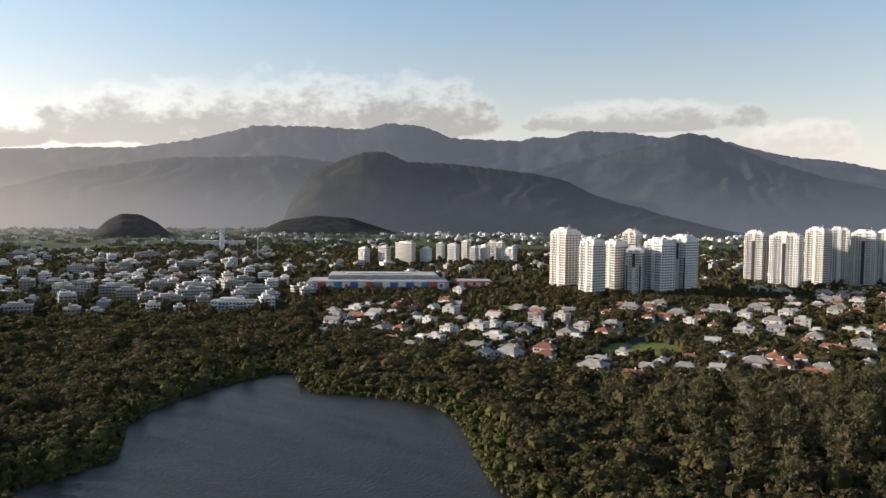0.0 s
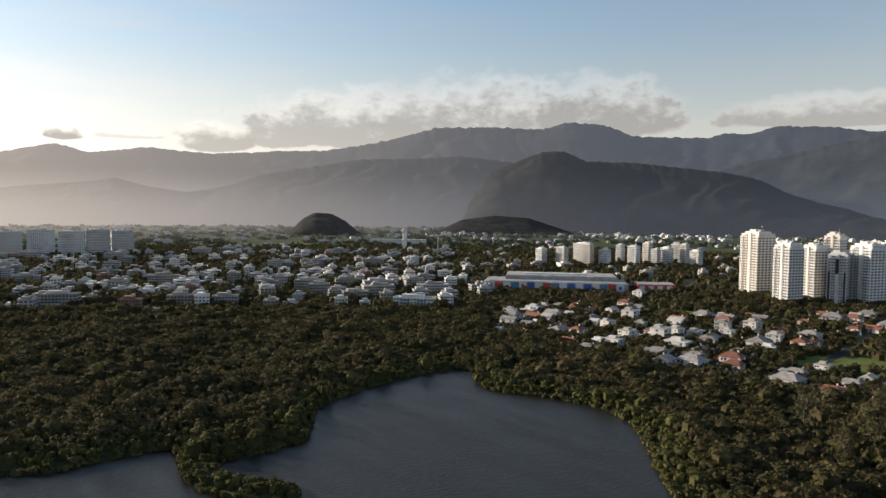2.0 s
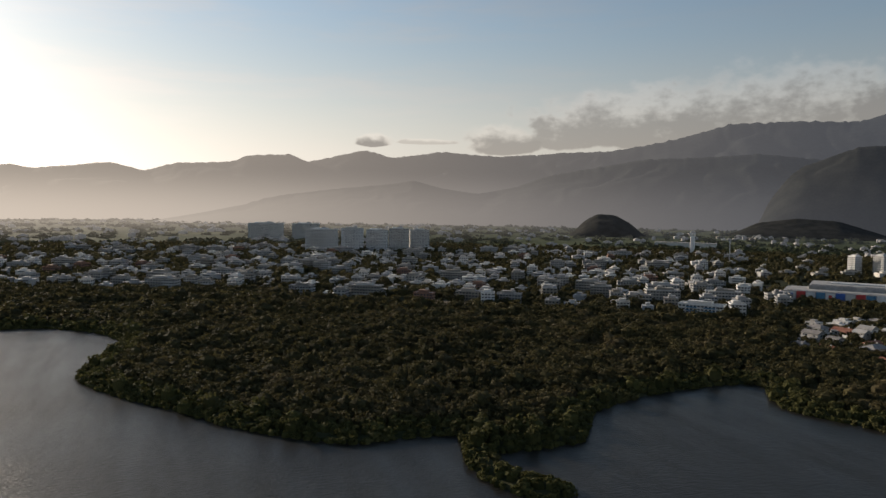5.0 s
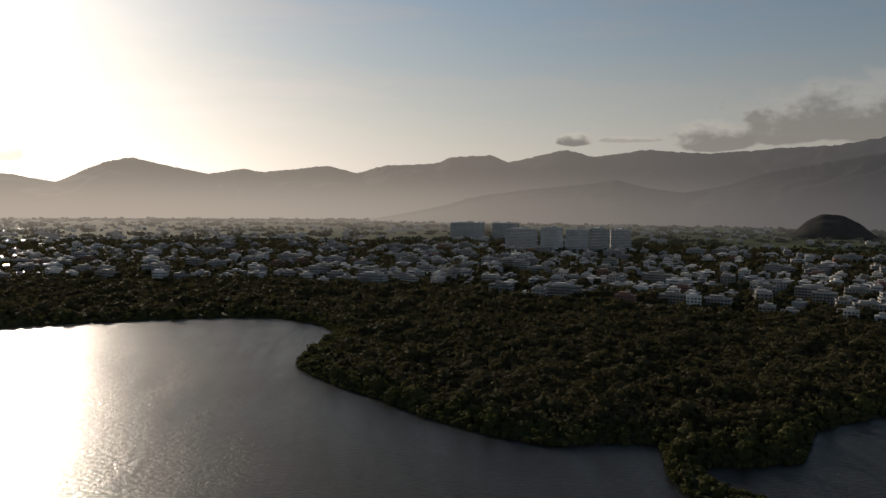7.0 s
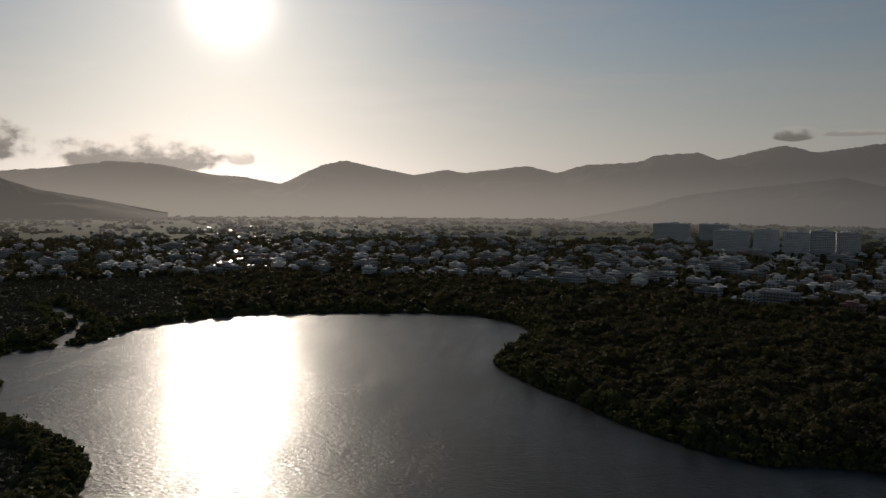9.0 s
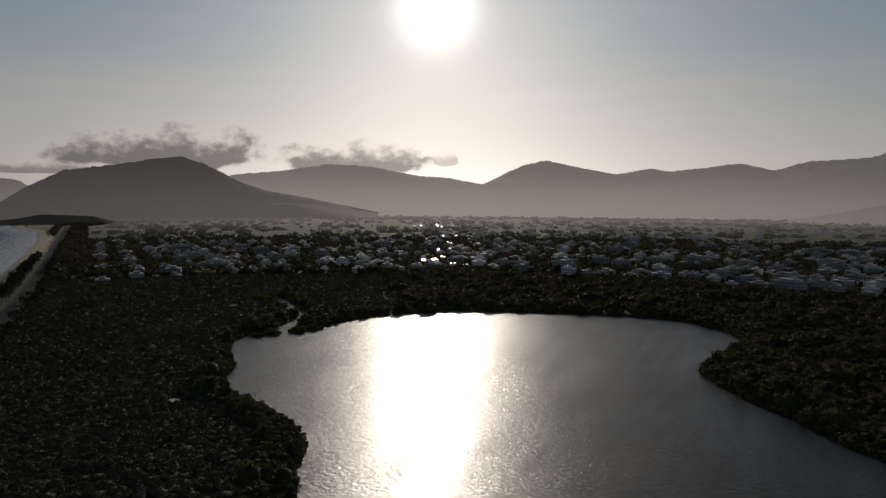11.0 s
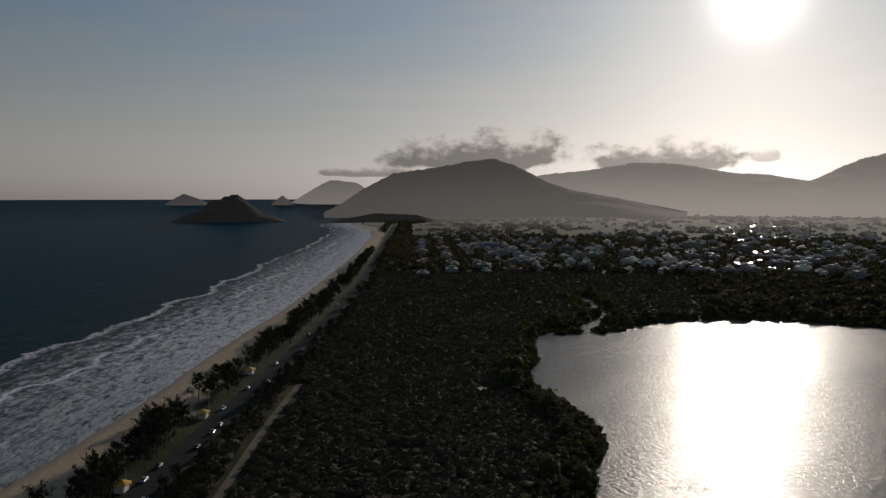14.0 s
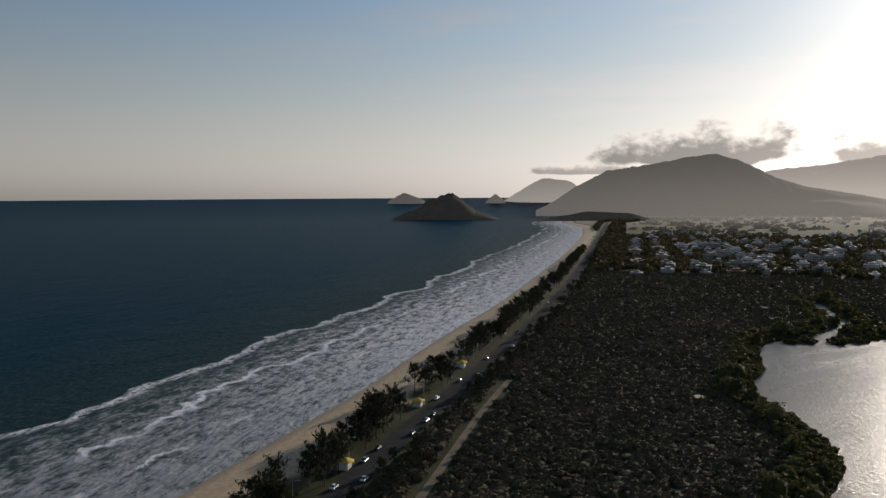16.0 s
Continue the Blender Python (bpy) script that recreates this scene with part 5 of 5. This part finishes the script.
bx = -100 - 1500 * seg
by = np.interp(-bx, -SHORE[:, 0], SHORE[:, 1])
sh = rng.uniform(31, 42, len(bx))
bp = np.column_stack([bx - sh * 0.27, by + sh * 0.96])
keep = (distance_to(ROAD_LINE, bp, False) > 9) & (np.array([noise.noise(Vector((x / 30, 9.0, 0))) for x in bx]) > -0.25)
bp = bp[keep]
nb = len(bp)
woods("beach_scrub", "low dark scrub between beach and road", bp, rng.uniform(1.4, 2.8, nb), rng.uniform(0.9, 2.6, nb), np.full(nb, LAND - 0.1), 26, np.full(nb, 0.7), M_MANGROVE, 31)
# wooded spit at the far end of the beach and trees along the far coast road
px = rng.uniform(-2600, -1000, 1400)
py = np.interp(-px, -ROAD_LINE[:, 0], ROAD_LINE[:, 1])
py = py + np.where(rng.random(1400) < 0.6, -rng.uniform(14, 30, 1400), rng.uniform(14, 60, 1400))
fp = np.column_stack([px, py])
_, fs = land_depth(fp)
fp = fp[fs > 30]
nf = len(fp)
woods("coast_road_trees", "dark trees lining the far coast road", fp, rng.uniform(3, 6, nf), rng.uniform(5, 11, nf), np.full(nf, LAND - 0.1), 24, np.full(nf, 2.2), M_MANGROVE, 37)

# ---------------------------------------------------------------- beach houses and far town


def far_town(name, label, spots, seed, mats=(M_TOWN, M_GREYWALL, M_CREAM, M_GLASS)):
    """Small white and grey blocks of a far quarter, joined."""
    rnd = random.Random(seed)
    cos, fs = [], []
    cube = np.array([(-.5, -.5, 0), (.5, -.5, 0), (.5, .5, 0), (-.5, .5, 0), (-.5, -.5, 1), (.5, -.5, 1), (.5, .5, 1), (-.5, .5, 1)])
    faces = np.array([(0, 1, 5, 4), (1, 2, 6, 5), (2, 3, 7, 6), (3, 0, 4, 7), (4, 5, 6, 7)])
    idx = []
    for x, y in spots:
        w, d, h = rnd.uniform(9, 24), rnd.uniform(9, 16), rnd.choice((4, 6.5, 7, 9.5))
        a = radians(rnd.choice((15, 30, 105)) + rnd.uniform(-8, 8))
        mat = rnd.choice((0, 0, 0, 1, 2))
        for part_ in range(2):
            s = (w, d, h) if part_ == 0 else (w * 0.4, d * 0.45, 2.4)
            c = cube * s
            c = np.column_stack([c[:, 0] * math.cos(a) - c[:, 1] * math.sin(a) + x, c[:, 0] * math.sin(a) + c[:, 1] * math.cos(a) + y, c[:, 2] + (LAND - 0.3 if part_ == 0 else LAND - 0.3 + h)])
            fs.append(faces + 8 * len(cos))
            cos.append(c)
            idx += [mat] * 5
        # window strips
        for k in range(max(1, int(h // 3))):
            c = cube * (w * 0.55, d + 0.2, 1.1)
            c = np.column_stack([c[:, 0] * math.cos(a) - c[:, 1] * math.sin(a) + x, c[:, 0] * math.sin(a) + c[:, 1] * math.cos(a) + y, c[:, 2] + LAND + 0.8 + k * 3.1])
            fs.append(faces + 8 * len(cos))
            cos.append(c)
            idx += [3] * 5
    ob = new(name, mesh_of(name, np.vstack(cos), np.vstack(fs), mats, idx))
    return tagged(ob, label, "buildings", kind="stuff")


far_spots = []
rnd = random.Random(3)
while len(far_spots) < 650:
    az = rnd.uniform(-36, 104)
    r = 1560 + 1900 * rnd.random() ** 1.5
    if az < 14 and r < 1700 or az > 95:
        continue
    p = bearing(az, r)
    if noise.noise(Vector((p.x / 190, p.y / 190, 8.0))) > (-0.05 if az < 40 else -0.2) and not (21 < az < 29.5 and 2350 < r < 2800):
        far_spots.append((p.x, p.y))
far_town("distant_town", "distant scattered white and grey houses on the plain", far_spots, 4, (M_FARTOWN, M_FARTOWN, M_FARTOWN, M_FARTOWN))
hill_spots = []
while len(hill_spots) < 210:
    az, r = rnd.choice((rnd.uniform(-34, -5), rnd.uniform(-34, -5), rnd.uniform(-5, 6), rnd.uniform(14, 21))), rnd.uniform(2350, 2860)
    p = bearing(az, r)
    if noise.noise(Vector((p.x / 150, p.y / 150, 6.0))) > -0.15:
        hill_spots.append((p.x, p.y))
far_town("hillside_quarter", "bright white houses packed below the wooded hill", hill_spots, 12, (M_WHITE, M_TOWN, M_CREAM, M_GLASS))
near_spots = []
BEACH_QUARTER = np.array([(-840, -300), (-900, -240), (-935, -140), (-1300, -170), (-1760, -320), (-1776, -520), (-1454, -470)], float)
while len(near_spots) < 105:
    a, b = round(rnd.uniform(0, 44)) * 23.0 + rnd.uniform(-3, 3), round(rnd.uniform(-6, 8)) * 38.0 + rnd.uniform(-3, 3)
    x, y = -800 - a * 0.95 + b * 0.31, -250 - a * 0.31 - b * 0.95
    if inside(BEACH_QUARTER, np.array([(x, y)]))[0] and distance_to(ROAD_LINE, np.array([(x, y)]), False)[0] > 22 and all((x - a) ** 2 + (y - b) ** 2 > 300 for a, b in near_spots):
        near_spots.append((x, y))
far_town("beach_quarter", "rows of low houses of the beach quarter", near_spots, 6, (M_GREYWALL, M_BRICKWALL, M_GREYWALL, M_GLASS))
mid_spots = []
for tries in range(3000):
    az, r = rnd.uniform(-36, 13), rnd.uniform(960, 1650)
    p = bearing(az, r)
    if len(mid_spots) < 120 and noise.noise(Vector((p.x / 120, p.y / 120, 2.0))) > 0.05 and free(p.x, p.y, 14) and distance_to(STREETS[2], np.array([(p.x, p.y)]), False)[0] > 26:
        mid_spots.append((p.x, p.y))
far_town("avenue_quarter", "low halls and houses along the avenue", mid_spots, 8)



def metal_sheds():
    """Low workshop sheds with slightly pitched sheet-metal roofs, joined."""
    r_ = random.Random(17)
    cos, fs, idx = [], [], []
    while len(cos) < 110:
        az, r = r_.gauss(83.5, 5.0), r_.uniform(1020, 2500)
        p = bearing(az, r)
        w, d, h = r_.uniform(1.8, 3.4), r_.uniform(2.5, 5.5), r_.uniform(4.5, 8)
        turn = Matrix.Rotation(radians(az + r_.uniform(-12, 12)), 3, "Z")
        rise = w * math.tan(radians(r_.uniform(2.5, 6.0)))
        v = [(-w, -d, 0), (w, -d, 0), (w, d, 0), (-w, d, 0), (-w, -d, h), (w, -d, h), (w, d, h), (-w, d, h), (0, -d, h + rise), (0, d, h + rise)]
        v = [turn @ Vector((y, x, z)) + p + Vector((0, 0, LAND - 0.2)) for x, y, z in v]
        k = 10 * len(cos)
        cos.append([tuple(c) for c in v])
        fs += [[k + i for i in f] for f in ((0, 1, 5, 4), (1, 2, 6, 5), (2, 3, 7, 6), (3, 0, 4, 7), (4, 5, 8, 8), (6, 7, 9, 9), (5, 6, 9, 8), (7, 4, 8, 9))]
        idx += [0] * 6 + [1] * 2
    bm = bmesh.new()
    verts = [bm.verts.new(c) for row in cos for c in row]
    for f, m in zip(fs, idx):
        bm.faces.new([verts[i] for i in dict.fromkeys(f)]).material_index = m
    me = bpy.data.meshes.new("workshop_sheds")
    bm.to_mesh(me)
    bm.free()
    me.materials.append(M_GREYWALL)
    me.materials.append(surface("sheet_metal_roof", (0.45, 0.46, 0.47), (0.55, 0.55, 0.55), 0.4, 0.16, metal=1.0))
    tagged(new("workshop_sheds", me), "grey workshop sheds with shiny sheet-metal roofs", "buildings", kind="stuff")


metal_sheds()
infill = []
for tries in range(9000):
    az = rnd.uniform(14, 100)
    r = town_front(az) + 6 + rnd.random() * (1560 - town_front(az))
    p = bearing(az, r)
    if len(infill) < 360 and (az < 58 or tries % 2) and free(p.x, p.y, 8.5) and all((p.x - a) ** 2 + (p.y - b) ** 2 > 280 for a, b in infill):
        infill.append((p.x, p.y))
far_town("town_infill", "small pale houses between the town blocks", infill, 9)
wp = []
while len(wp) < 3600:
    az, r = rnd.uniform(-36, 108), 1700 + 2500 * rnd.random() ** 1.3
    p = bearing(az, r)
    if noise.noise(Vector((p.x / 260, p.y / 260, 4.0))) > -0.2:
        wp.append((p.x, p.y))
wp = np.array(wp)
_, ws = land_depth(wp)
wp = wp[ws > 60]
nw = len(wp)
wr = rng.uniform(8, 22, nw)
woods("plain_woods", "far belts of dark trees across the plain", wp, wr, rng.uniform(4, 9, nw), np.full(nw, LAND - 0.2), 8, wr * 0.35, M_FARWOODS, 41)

# ---------------------------------------------------------------- beach kiosks, cars, lamps


def kiosk(x, y, turn):
    t = thing("beach_kiosk", "small beach kiosk with a yellow awning roof", "kiosk", pose(x, y, LAND, 0, 0, turn), "beach kiosks")
    part("counter", boxes((-2.4, -1.6, -0.2, 2.4, 1.6, 2.3), bevel=0.05), M_CREAM, t)
    bm = bmesh.new()
    bmesh.ops.create_cone(bm, segments=8, radius1=3.3, radius2=0.3, depth=1.3, cap_ends=True, matrix=Matrix.Translation((0, 0, 3.3)))
    part("awning", bm, M_YELLOW, t, "yellow awning")
    for sx in (-1, 1):
        for sy in (-1, 1):
            part("post", boxes((sx * 2.9 - 0.08, sy * 2.0 - 0.08, -0.2, sx * 2.9 + 0.08, sy * 2.0 + 0.08, 2.8)), M_STEEL, t)


for x, y in [(-206, -171), (-286, -193), (-365, -216), (-470, -244)]:
    kiosk(x, y, 16)


def car(paint, label):
    t = thing("car", label, "car", pose(0, 0, 0), "parked cars on the coast road")
    bm = boxes((-2.1, -0.88, 0.35, 2.1, 0.88, 0.95), bevel=0.18)
    part("body", bm, paint, t)
    bm = bmesh.new()
    vs = box(bm, -1.2, -0.78, 0.93, 1.1, 0.78, 1.5)
    for v in vs:
        if v.co.z > 1.2:
            v.co.x *= 0.72
            v.co.y *= 0.86
    part("cabin", bm, M_GLASS, t, "dark glazed cabin")
    part("roof", boxes((-0.82, -0.64, 1.5, 0.76, 0.64, 1.55), bevel=0.02), paint, t)
    for sx in (-1.3, 1.3):
        for sy in (-0.8, 0.8):
            bm = bmesh.new()
            bmesh.ops.create_cone(bm, segments=12, radius1=0.33, radius2=0.33, depth=0.24, cap_ends=True, matrix=pose(sx, sy, 0.33, 90))
            wheel = part("wheel", bm, M_RUBBER, t, "black tyre")
            bm = bmesh.new()
            bmesh.ops.create_cone(bm, segments=10, radius1=0.2, radius2=0.2, depth=0.26, cap_ends=True, matrix=pose(sx, sy, 0.33, 90))
            part("rim", bm, M_STEEL, wheel, "silver wheel rim")
    return t


M_CARWHITE = surface("white_car_paint", (0.7, 0.7, 0.7), (0.76, 0.76, 0.76), 1.0, 0.25, spec=0.6)
M_CARDARK = surface("dark_car_paint", (0.03, 0.03, 0.035), (0.06, 0.06, 0.065), 1.0, 0.25, spec=0.6)
M_CARSILVER = surface("silver_car_paint", (0.45, 0.46, 0.48), (0.5, 0.51, 0.53), 1.0, 0.3, metal=0.6)
CARS = [car(M_CARWHITE, "white car on the coast road"), car(M_CARDARK, "dark car on the coast road"), car(M_CARSILVER, "silver car on the coast road")]
CAR_SPOTS = [(-300, -189), (-277, -180), (-335, -197), (-200, -163), (-228, -166), (-268, -183), (-189, -156), (-250, -172), (-390, -207), (-430, -219), (-480, -236), (-540, -247), (-620, -275), (-700, -295), (-215, -169), (-350, -202)]
for i, (x, y) in enumerate(CAR_SPOTS):
    y = float(np.interp(-x, -ROAD_LINE[:, 0], ROAD_LINE[:, 1])) + (3.6 if i % 2 else -3.6)
    m = pose(x, y, LAND + 0.05, 0, 0, 15)
    if i < 3:
        CARS[i].matrix_basis = m
    else:
        copy_thing(CARS[i % 3], m)
lamp_src = None
for i in range(14):
    x = -170 - i * 42
    y = float(np.interp(-x, -ROAD_LINE[:, 0], ROAD_LINE[:, 1])) - 9.4
    if lamp_src is None:
        lamp_src = thing("street_lamp", "grey steel street lamp beside the coast road", "street lamp", pose(x, y, LAND, 0, 0, 15), "coast road lamps")
        bm = bmesh.new()
        limb(bm, (0, 0, -0.3), (0, 0, 9), 0.13, 0.07)
        limb(bm, (0, 0, 8.9), (0, 2.2, 9.4), 0.06, 0.05)
        part("pole", bm, M_STEEL, lamp_src)
        part("lamp_head", boxes((-0.18, 1.9, 9.3, 0.18, 2.7, 9.48), bevel=0.04), M_STEEL, lamp_src)
    else:
        copy_thing(lamp_src, pose(x, y, LAND, 0, 0, 15))
# pale sandy clearings in the scrub
for i, (x, y, r) in enumerate(CLEARINGS):
    bm = bmesh.new()
    bmesh.ops.create_circle(bm, cap_ends=True, segments=18, radius=r)
    for v in bm.verts:
        v.co = Vector((x + v.co.x * (0.7 + 0.4 * noise.noise(v.co + Vector((i * 9, 0, 0)))), y + v.co.y * 0.8, LAND + 0.06))
    me = bpy.data.meshes.new("clearing")
    bm.to_mesh(me)
    bm.free()
    me.materials.append(M_SAND)
    tagged(new("clearing", me), "small pale sandy clearing in the scrub", "clearing", kind="structure")
